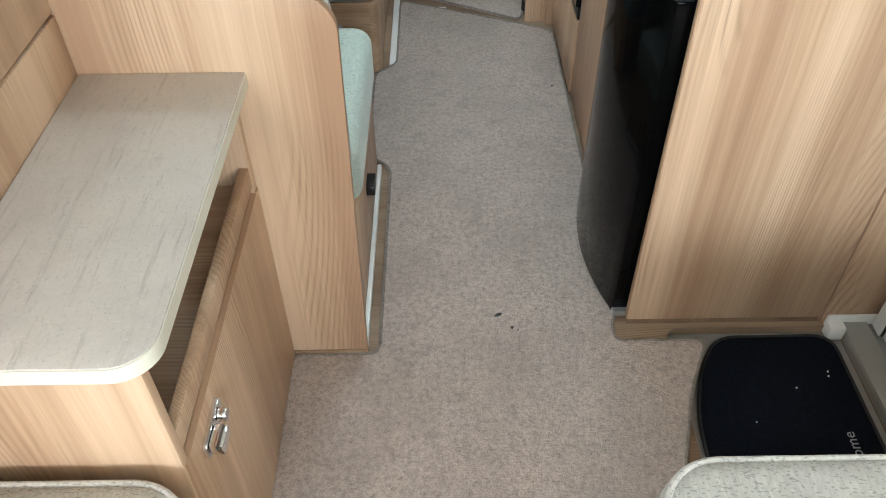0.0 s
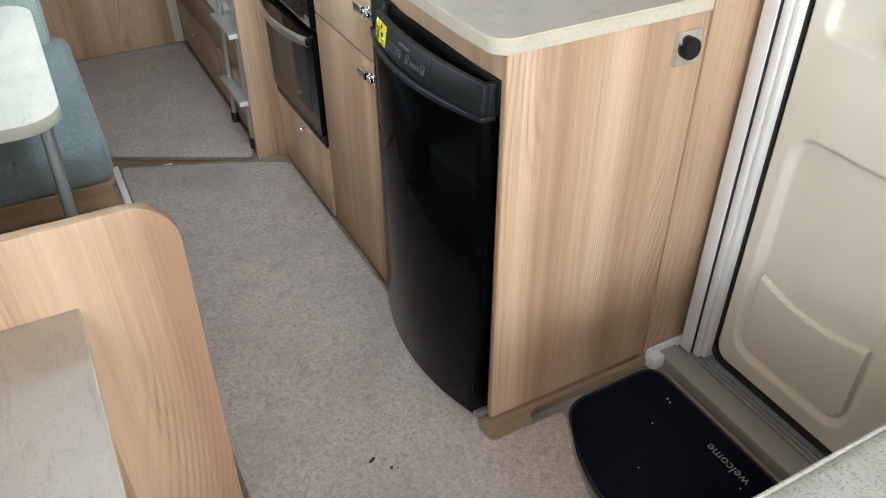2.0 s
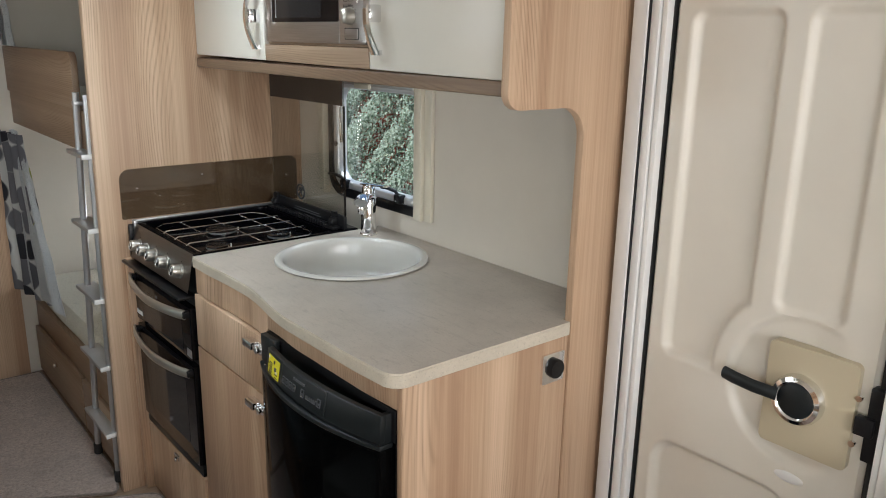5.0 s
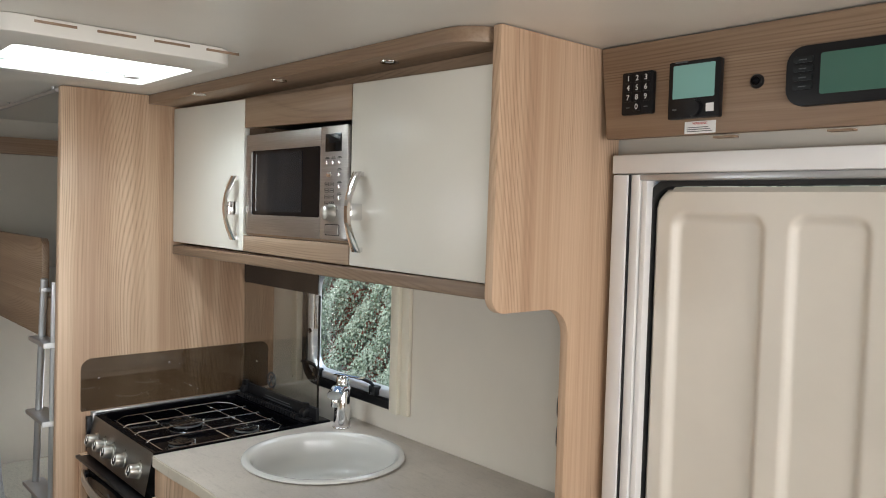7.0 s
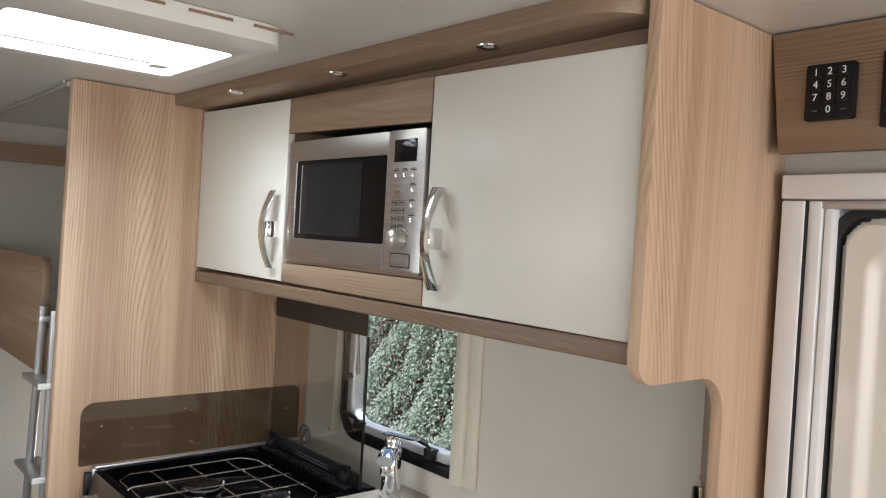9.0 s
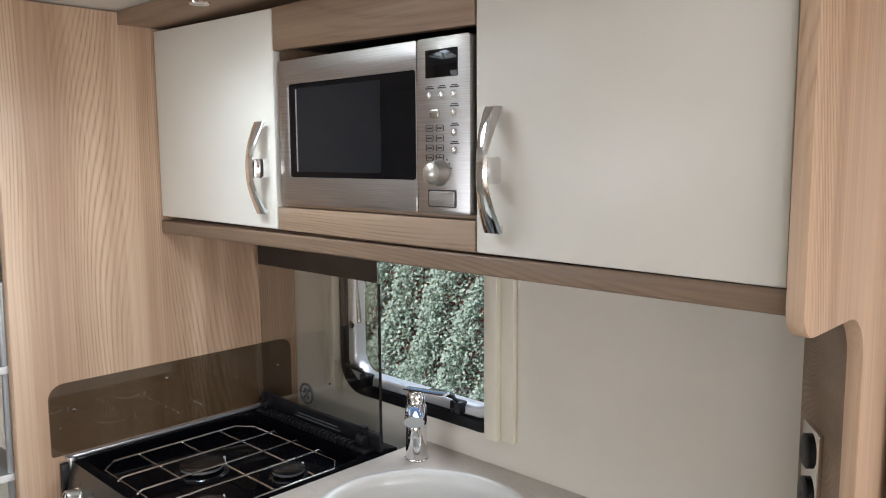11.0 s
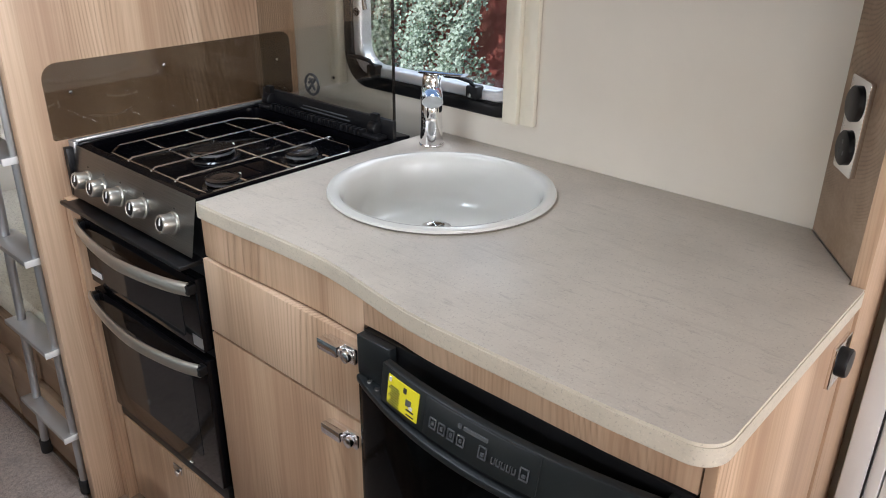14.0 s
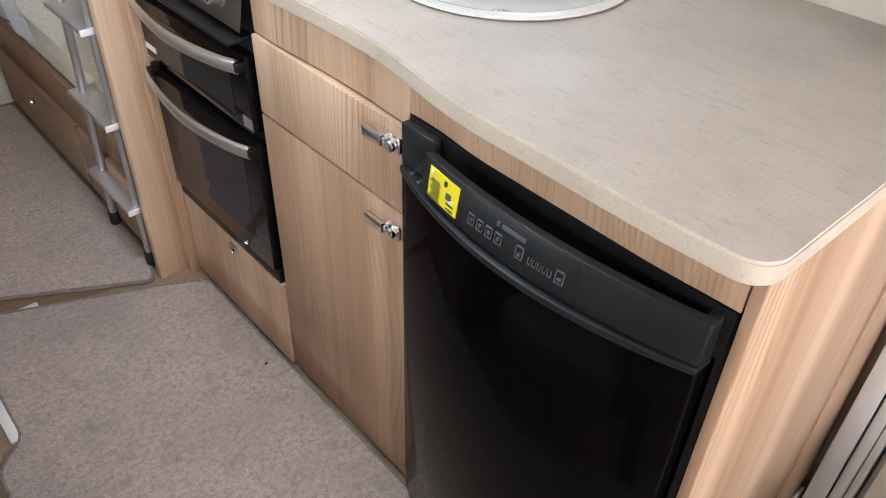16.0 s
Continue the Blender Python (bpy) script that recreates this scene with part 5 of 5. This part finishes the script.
kp = thing("keypad", (BX, -0.123, 1.848), "black alarm keypad with white digits on the fascia", "keypad")
part("case", slab(rrect(-0.158, -0.088, 1.806, 1.888, 0.004), [], "x", BX - 0.010, BX - 0.0002, 0.003), BLACK_PLASTIC, kp)
for k, ch in enumerate("123456789 0 "):
    if ch == " ":
        part("print_line", B((BX - 0.0108, BX - 0.0098, -0.123 - (k % 3 - 1) * 0.020 - 0.004, -0.123 - (k % 3 - 1) * 0.020 + 0.004, 1.819, 1.821), bev=0), PALE_PRINT, kp)
        continue
    y, z = -0.123 - (k % 3 - 1) * 0.020, 1.876 - (k // 3) * 0.0185
    key = part("key", slab(rrect(y - 0.0088, y + 0.0088, z - 0.0078, z + 0.0078, 0.002), [], "x", BX - 0.0118, BX - 0.009, 0.0008), BLACK_PLASTIC, kp)
    part("digit", text_mesh(ch, 0.015, T(BX - 0.0122, y, z) @ FACE_IN), PAPER, key)
dp = thing("display_unit", (BX, -0.245, 1.85), "black control display with a pale green screen on the fascia", "display")
part("case", slab(rrect(-0.297, -0.194, 1.790, 1.895, 0.003), [], "x", BX - 0.012, BX - 0.0002, 0.003), BLACK_PLASTIC, dp)
part("screen", slab(rrect(-0.287, -0.203, 1.827, 1.888, 0.002), [], "x", BX - 0.0130, BX - 0.0115), LCD, dp, "pale green screen")
part("dial", lathe([(0, 0), (0.016, 0), (0.015, 0.008), (0, 0.009)], (BX - 0.012, -0.248, 1.808), (-1, 0, 0), 24), BLACK_PLASTIC, dp)
part("sticker", B((BX - 0.0132, BX - 0.0118, -0.287, -0.272, 1.800, 1.815), bev=0), PAPER, dp, "small white square label")
part("badge", B((BX - 0.0130, BX - 0.0118, -0.232, -0.206, 1.8925, 1.8955), bev=0), PALE_PRINT, dp)
part("mark", B((BX - 0.0130, BX - 0.0118, -0.212, -0.204, 1.806, 1.809), bev=0), PALE_PRINT, dp)
pk = thing("sensor_knob", (BX, -0.360, 1.846), "small round black sensor on the fascia", "sensor")
part("base", lathe([(0, 0), (0.0125, 0), (0.0125, 0.004), (0.010, 0.007), (0, 0.007)], (BX + 0.001, -0.360, 1.846), (-1, 0, 0), 24), BLACK_PLASTIC, pk)
bm = bmesh.new()
bmesh.ops.create_uvsphere(bm, u_segments=16, v_segments=10, radius=0.0075, matrix=T(BX - 0.008, -0.360, 1.846))
part("bulb", bm, BLACK_ENAMEL, pk)
rd = thing("stereo", (BX, -0.53, 1.845), "black oval stereo unit with a dark green display", "stereo")
part("case", slab(rrect(-0.640, -0.416, 1.795, 1.893, 0.030), [], "x", BX - 0.014, BX - 0.0002, 0.005, 3), BLACK_PLASTIC, rd)
part("screen", slab(rrect(-0.60, -0.472, 1.812, 1.878, 0.004), [], "x", BX - 0.0155, BX - 0.0135), LCD_DARK, rd, "dark green screen")
for k in range(4):
    part("button", slab(rrect(-0.460, -0.428, 1.822 + k * 0.0145, 1.832 + k * 0.0145, 0.003), [], "x", BX - 0.0165, BX - 0.0135, 0.001), CHARCOAL, rd)
    part("button_mark", B((BX - 0.0172, BX - 0.0162, -0.450, -0.438, 1.826 + k * 0.0145, 1.8275 + k * 0.0145), bev=0), PALE_PRINT, rd)
wl = solid("warning_label", B((BX - 0.0014, BX - 0.0002, -0.286, -0.224, 1.7625, 1.785), bev=0), PAPER, "small white printed warning label on the fascia", "label")
part("word", text_mesh("WARNING", 0.0062, T(BX - 0.0018, -0.255, 1.7808) @ FACE_IN), RED_INK, wl)
for k in range(3):
    part("print_line", B((BX - 0.0022, BX - 0.0012, -0.280 + 0.004 * k, -0.229, 1.7660 + k * 0.0036, 1.7672 + k * 0.0036), bev=0), PALE_PRINT, wl)

for ob in (cb, kp, dp, pk, rd, wl):
    ob.location.y += 0.020

# ---- seat end panel and chest ----
PY = -0.078
curve = [(-0.94 - 0.17 * math.sin(radians(a)), 0.868 + 0.17 * (1 - math.cos(radians(a)))) for a in range(0, 66, 8)]
outline = [(-1.595, 0.001), (-0.600, 0.001)] + [(-0.655 + 0.068 * math.cos(radians(a)), 0.800 + 0.068 * math.sin(radians(a))) for a in range(0, 91, 10)] + curve + [(-1.595, 1.05)]
se = thing("seat_end_panel", (-1.1, PY, 0), "pale wood-grain dinette end panel with a rounded corner", "panel")
part("board", slab(outline, [], "y", PY, PY + 0.018, 0.0025), WOOD_Z, se)
part("base_strip", B((-0.770, -0.602, PY - 0.003, PY - 0.0004, 0.001, 0.020), bev=0.0005), WOOD_DARK, se)

CX = -0.766  # front of the chest
ch = thing("chest", (-0.90, -0.37, 0), "wood-grain chest with a grey stone-effect top and open shelf", "cabinet")
part("top", slab(rrect(-1.012, -0.744, -0.674, PY - 0.001, (0.0, 0.050, 0.0, 0.0), 8), [], "z", 0.708, 0.735, 0.003, 2), CHEST_TOP, ch, "grey stone-effect top")
part("edge_band", slab(rrect(-1.0115, -0.7425, -0.6755, PY - 0.0015, (0.0, 0.051, 0.0, 0.0), 8), [rrect(-1.011, -0.7465, -0.6715, PY - 0.003, (0.0, 0.048, 0.0, 0.0), 8)], "z", 0.7095, 0.7325), CREAM_EDGE, ch, "pale cream edge band")
part("end_panel", B((-1.010, CX, -0.655, -0.637, 0.001, 0.7075)), WOOD_Z, ch)
part("end_panel", B((-1.010, CX, PY - 0.022, PY - 0.002, 0.001, 0.7075)), WOOD_Z, ch)
part("shelf", B((-1.010, CX - 0.006, -0.6365, PY - 0.0225, 0.500, 0.516)), WOOD_X, ch)
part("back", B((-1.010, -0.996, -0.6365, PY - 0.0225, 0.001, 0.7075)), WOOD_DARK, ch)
part("rail", B((CX - 0.018, CX - 0.001, -0.6365, PY - 0.0225, 0.5165, 0.556)), WOOD_Z, ch)
part("wood_plug", lathe([(0, 0), (0.012, 0), (0.012, 0.0006), (0, 0.0008)], (-0.885, -0.6552, 0.698), (0, -1, 0), 20), EDGE, ch, "round wood-coloured screw cover")
cdr = part("door", B((CX - 0.016, CX + 0.002, -0.652, PY - 0.004, 0.012, 0.497)), WOOD_Z, ch)
part("door_edging", B((CX - 0.0155, CX + 0.0026, -0.6535, PY - 0.006, 0.4974, 0.4986), bev=0), EDGE, cdr)
hl = part("handle", slab(rrect(-0.604, -0.516, 0.432, 0.464, 0.008), [], "x", CX + 0.0025, CX + 0.010, 0.002), CHROME, cdr, "chrome latch handle")
part("button", R(((CX + 0.010, -0.538, 0.448), (CX + 0.024, -0.538, 0.448), 0.011), bev=0.002), CHROME, hl)
part("lip", B((CX + 0.010, CX + 0.032, -0.600, -0.560, 0.438, 0.460), bev=0.004), CHROME, hl)
lw = thing("side_wall_locker", (-1.3, -0.6, 0), "wood-grain side locker behind the chest", "cabinet")
part("lower_front", B((-1.030, -1.014, -1.2, PY - 0.002, 0.001, 0.838)), WOOD_Z, lw)
part("upper_front", B((-1.032, -1.016, -1.2, PY - 0.002, 0.842, 1.10)), WOOD_Z, lw)
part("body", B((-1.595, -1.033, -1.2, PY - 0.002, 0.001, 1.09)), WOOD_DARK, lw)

# ---- dinette ----
b1 = thing("dinette_bench", (-1.1, 0.3, 0), "dinette bench with pale mint cushion on a wood-grain base", "bench", "dinette benches")
part("base", B((-1.59, -0.612, 0.0, 0.60, 0.001, 0.300)), WOOD_Z, b1)
part("base_trim", B((-0.6115, -0.600, -0.055, 0.60, 0.001, 0.020)), WHITE_TRIM, b1)
part("catch", slab(rrect(0.285, 0.345, 0.160, 0.195, 0.012), [], "x", -0.612, -0.592, 0.004), BLACK_PLASTIC, b1, "black locker catch")
part("cushion", cushion(-1.58, -0.598, 0.078, 0.62, 0.301, 0.450, 0.05, 0.03), MINT_FABRIC, b1, "pale mint seat cushion")
part("back_cushion", pillow(-1.58, -0.604, PY + 0.020, 0.075, 0.40, 0.800, 0.03), GREY_FABRIC, b1, "grey tweed back cushion")
b2 = thing("dinette_bench", (-1.1, 1.45, 0), "dinette bench with blue-grey velour cushion on a wood-grain base", "bench", "dinette benches")
part("base", slab(rrect(-1.59, -0.625, 1.130, 1.74, (0, 0.03, 0.03, 0)), [], "z", 0.001, 0.300), WOOD_X, b2)
part("seat_board", slab(rrect(-1.59, -0.618, 1.000, 1.85, (0, 0.03, 0.03, 0)), [], "z", 0.3005, 0.3180, 0.002), WOOD_X, b2)
part("front_rail", B((-1.585, -0.640, 1.004, 1.020, 0.245, 0.3003)), WOOD_X, b2)
part("cushion", cushion(-1.58, -0.612, 0.985, 1.86, 0.3185, 0.445, 0.05, 0.032), BLUE_FABRIC, b2, "blue-grey velour seat cushion")
part("back_cushion", pillow(-1.58, -0.66, 1.76, 1.93, 0.40, 0.86, 0.04), MINT_FABRIC, b2, "pale back cushion")
for x in (-0.84, -1.10, -1.34):
    bm = bmesh.new()
    tube(bm, [(x, 0.984, 0.350), (x, 0.984, 0.413), (x, 0.994, 0.437), (x, 1.02, 0.446), (x, 1.20, 0.453), (x, 1.70, 0.452)], 0.003, 6)
    part("seam", bm, BLUE_FABRIC, b2)
dt = thing("dinette_table", (-1.1, 0.85, 0), "pale laminate dinette table on slim metal legs", "table")
part("tabletop", slab(rrect(-1.58, -0.690, 0.572, 1.345, (0, 0.085, 0.085, 0), 8), [], "z", 0.694, 0.722, 0.005, 3), TABLE_TOP, dt)
for y in (0.70, 1.10):
    bm = bmesh.new()
    tube(bm, [(-0.730, y, 0.693), (-0.745, y, 0.35), (-0.760, y, 0.001)], 0.011, 12, flat=(0.014, 0.008))
    part("leg", bm, ALU, dt, "slim grey metal leg")
part("rail", B((-0.765, -0.735, 0.66, 1.14, 0.672, 0.6938)), ALU, dt)

# ---- front lounge ----
for name, x0, x1, lab in (("lounge_seat", -0.17, 0.598, "grey tweed lounge seat near the entrance door"), ("lounge_seat", -1.58, -0.73, "grey tweed lounge seat beside the chest")):
    ls = thing(name, ((x0 + x1) / 2, -1.6, 0), lab, "seat", "lounge seats")
    part("base", B((x0 + 0.03, x1, -2.75, -0.73 if x0 > -1 else -0.76, 0.001, 0.33)), WOOD_Z, ls)
    ye = -0.656 if x0 > -1 else -0.677
    part("cushion", cushion(x0, x1, -2.75, ye, 0.331, 0.525, 0.085), GREY_FABRIC, ls, "grey tweed seat cushion")
    bm = bmesh.new()
    line = rrect(x0 + 0.008, x1 - 0.008, -2.742, ye - 0.008, 0.080, 8)
    tube(bm, [(x, y, 0.516) for x, y in line + line[:1]], 0.0048, 8)
    part("piping", bm, PIPING, ls, "pale piped seam")
    if x0 > -1:
        part("arm_cushion", cushion(0.400, 0.598, -1.5, -0.668, 0.541, 0.87, 0.07, 0.06), GREY_FABRIC, ls, "plump grey tweed back cushion")

# ---- bunks ----
bk = thing("bunk_bed", (0.27, 2.1, 0), "wood-grain bunk beds with a lower drawer and cream mattresses", "bunk bed")
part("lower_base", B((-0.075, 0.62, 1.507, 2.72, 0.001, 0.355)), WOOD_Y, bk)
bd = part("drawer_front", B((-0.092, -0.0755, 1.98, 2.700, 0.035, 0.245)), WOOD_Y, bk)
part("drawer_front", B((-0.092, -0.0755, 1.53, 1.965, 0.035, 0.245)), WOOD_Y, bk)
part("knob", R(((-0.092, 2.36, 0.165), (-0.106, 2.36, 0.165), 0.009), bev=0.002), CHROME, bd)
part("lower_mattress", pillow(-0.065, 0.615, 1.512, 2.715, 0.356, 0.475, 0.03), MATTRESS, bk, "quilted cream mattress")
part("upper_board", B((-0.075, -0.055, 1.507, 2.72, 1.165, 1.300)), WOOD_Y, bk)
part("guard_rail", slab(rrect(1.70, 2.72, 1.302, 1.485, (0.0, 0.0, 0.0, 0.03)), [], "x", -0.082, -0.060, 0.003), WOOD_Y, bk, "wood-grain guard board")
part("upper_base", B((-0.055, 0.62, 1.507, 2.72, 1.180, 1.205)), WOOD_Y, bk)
part("upper_mattress", pillow(-0.050, 0.615, 1.512, 2.715, 1.206, 1.320, 0.03), MATTRESS, bk, "quilted cream mattress")
part("label", B((-0.0835, -0.0754, 1.510, 1.535, 1.252, 1.297), bev=0), PAPER, bk, "small white printed paper label")
part("top_trim", B((-0.10, 0.62, 2.70, 2.745, 1.80, 1.87)), WOOD_X, bk)
blk = thing("folded_blanket", (0.2, 1.9, 0.475), "white folded cloth lying on the lower bunk", "blanket")
part("cloth", pillow(0.05, 0.45, 1.62, 2.05, 0.484, 0.52, 0.016), BLANKET, blk)

la = thing("bunk_ladder", (-0.08, 1.60, 0), "grey aluminium bunk ladder with flat treads", "ladder")


def stile(t, y0, y1, x0=-0.103, x1=-0.088):
    return (x0 + (x1 - x0) * t, y0 + (y1 - y0) * t, 0.03 + 1.33 * t)


for y0, y1 in ((1.785, 1.650), (1.545, 1.535)):
    bm = bmesh.new()
    tube(bm, [stile(k / 6, y0, y1) for k in range(7)], 0.011, 12)
    part("stile", bm, ALU, la)
    ft = stile(0, y0, y1)
    part("foot", R(((ft[0], ft[1], 0.012), (ft[0], ft[1], 0.055), 0.015), bev=0.003), RUBBER, la, "black rubber foot")
for z in (0.20, 0.45, 0.69, 0.93, 1.17):
    t = (z - 0.03) / 1.33
    a, b = stile(t, 1.785, 1.650), stile(t, 1.545, 1.535)
    bm = B((a[0] - 0.032, a[0] + 0.032, b[1] - 0.012, a[1] + 0.030, z - 0.008, z + 0.006), bev=0.003)
    tr = part("tread", bm, ALU, la, "flat ribbed tread")
    part("end_cap", B((a[0] - 0.033, a[0] + 0.033, b[1] - 0.016, b[1] - 0.0125, z - 0.009, z + 0.007), bev=0.001), PAPER, tr)
part("hook", B((-0.100, -0.040, 1.638, 1.662, 1.318, 1.332)), ALU, la)


def drape(name, x, y0, y1, z0, z1, pinch, mat, label, folds=7, depth=0.02, turn=0.0):
    bm = bmesh.new()
    nu, nv = 60, 40
    vs = []
    for j in range(nv + 1):
        v = j / nv
        z = z0 + (z1 - z0) * v
        w = pinch(v)
        row = []
        for i in range(nu + 1):
            u = i / nu
            yy = y1 - (y1 - y0) * w * (1 - u)
            xx = x + turn * (1 - u) * w + depth * math.sin(u * folds * 2 * math.pi + 2 * v) * (0.5 + 0.5 * u) + 0.006 * noise.noise((u * 4, v * 5, x))
            row.append(bm.verts.new((xx, yy, z)))
        vs.append(row)
    for a, b in zip(vs, vs[1:]):
        for i in range(nu):
            bm.faces.new((a[i], a[i + 1], b[i + 1], b[i]))
    bmesh.ops.solidify(bm, geom=bm.faces[:], thickness=0.002)
    ob = thing(name, (x, y1, z1), label, "curtain", "bunk curtains")
    part("cloth", bm, mat, ob)
    return ob


drape("bunk_curtain", -0.150, 2.05, 2.70, 0.44, 1.14, lambda v: 0.66 - 0.28 * v, CURTAIN, "leaf-patterned grey and lime curtain tied back at the lower bunk", 4, 0.018, 0.11)
drape("bunk_curtain_lining", -0.110, 2.02, 2.60, 0.47, 1.15, lambda v: 1.0 - 0.85 * v, BLANKET, "white curtain lining swept aside at the lower bunk", 3, 0.012)
drape("bunk_curtain", -0.170, 2.50, 2.712, 1.49, 1.92, lambda v: 0.9 - 0.3 * v, CURTAIN, "leaf-patterned grey and lime curtain at the upper bunk", 4, 0.012, 0.06)
drape("bunk_curtain_lining", -0.100, 2.36, 2.70, 1.49, 1.92, lambda v: 0.9 - 0.6 * v, BLANKET, "white curtain lining at the upper bunk", 3, 0.010)
rail = R(((-0.09, 1.506, 1.935), (-0.09, 2.74, 1.935), 0.006))
for y in (1.55, 2.1, 2.7):
    rod(rail, (-0.09, y, 1.93), (-0.09, y, CEIL), 0.005)
solid("curtain_rail", rail, ALU, "slim grey curtain rail under the ceiling", "rail")
rh = thing("door_latch", (-0.2, REAR - 0.023, 0.83), "chrome latch on the rear wood-grain panel", "handle")
part("plate", B((-0.235, -0.165, REAR - 0.029, REAR - 0.0222, 0.812, 0.848), bev=0.003), CHROME, rh)
part("button", R(((-0.20, REAR - 0.029, 0.83), (-0.20, REAR - 0.045, 0.83), 0.012), bev=0.002), CHROME, rh)

# ---- outdoors: ivy bank seen through the kitchen window ----
structure("ground", B((-60, 60, -60, 60, -0.75, -0.70), bev=0), SOIL, "gravel and leaf litter outside")
structure("garden_wall", B((3.55, 3.75, 2.0, 12.0, -0.70, 1.9), bev=0), BRICK_RED, "red-painted garden wall behind the ivy")


def ivy(name, n, seed, x_of, mat, size, label, y_range, z_range, droop):
    rg = np.random.RandomState(seed)
    verts, faces = [], []
    shape = ((-0.5, 0.0), (-0.15, 0.55), (0.5, 0.25), (1.0, 0.0), (0.5, -0.25), (-0.15, -0.55))
    for k in range(n):
        y, z = rg.uniform(*y_range), rg.uniform(*z_range)
        x = x_of(y, z) + rg.uniform(-0.05, 0.05)
        s = size * rg.uniform(0.6, 1.3)
        m = T(x, y, z) @ Euler((rg.normal(0, 0.5), rg.normal(0.4, 0.5), rg.uniform(0, 0.7) + droop)).to_matrix().to_4x4() @ Matrix.Rotation(radians(90), 4, "Y") @ Matrix.Rotation(rg.normal(0.3, 0.5), 4, "Z")
        i0 = len(verts)
        verts += [tuple(m @ Vector((a * s, b * s, 0.12 * s * (1 - abs(b) * 3)))) for a, b in shape]
        faces.append((i0, i0 + 1, i0 + 2, i0 + 3))
        faces.append((i0, i0 + 3, i0 + 4, i0 + 5))
    me = bpy.data.meshes.new(name)
    me.from_pydata(verts, [], faces)
    me.materials.append(mat)
    tagged(new(name, me), label, "ivy", kind="stuff")


def bank(y, z):
    return 3.40 - 0.10 * noise.noise((y * 2.2, z * 0.9, 0)) - 0.16 * abs(math.sin(y * 8 + z * 5.0 + 2 * noise.noise((y, z, 3)))) - 0.10 * max(0, 0.5 - z)


for k, m in enumerate(LEAF_MATS):
    ivy("ivy", 30000, 20 + k, (lambda off: lambda y, z: bank(y, z) - off)(0.05 * k), m, 0.018, "dense trailing ivy hedge outside the window", (2.95, 7.6), (-0.7, 2.4), 0.0)
ivy("ivy", 9000, 31, bank, LEAF_MATS[0], 0.04, "dense trailing ivy hedge along the garden edge", (-4.0, 2.4), (-0.7, 2.4), 0.0)
ivy("low_plants", 1500, 40, lambda y, z: 2.95 + 0.12 * math.sin(y * 7), YELLOW_LEAF, 0.035, "yellow-green low plants below the ivy", (2.2, 7.0), (-0.68, -0.20), 0.3)
# Unseen boards added behind the side wall openings to keep direct sun out
for k, (y0, y1) in enumerate(((-2.32, -1.18), (0.36, 1.64))):
    structure("window_%d" % (k + 2), B((LEFT - 0.075, LEFT - 0.068, y0, y1, 1.0, 1.6), bev=0), CREAM_RAIL, "unseen cream board added outside the side opening to block sun")
# Unseen cover added above the pane so no direct sun falls through the rooflight
part("dome", slab(rrect(-0.42, 0.06, 0.66, 1.12, 0.05), [], "z", CEIL + 0.095, CEIL + 0.125, 0.02), OFF_WHITE, rl, "unseen opaque cover added over the rooflight to block sun")
structure("roof_outside", B((LEFT - .08, -0.42, FRONT - .08, REAR + .08, CEIL + .07, CEIL + .09), (0.06, WALL + .05, FRONT - .08, REAR + .08, CEIL + .07, CEIL + .09), bev=0), WHITE_TRIM, "outer roof skin")
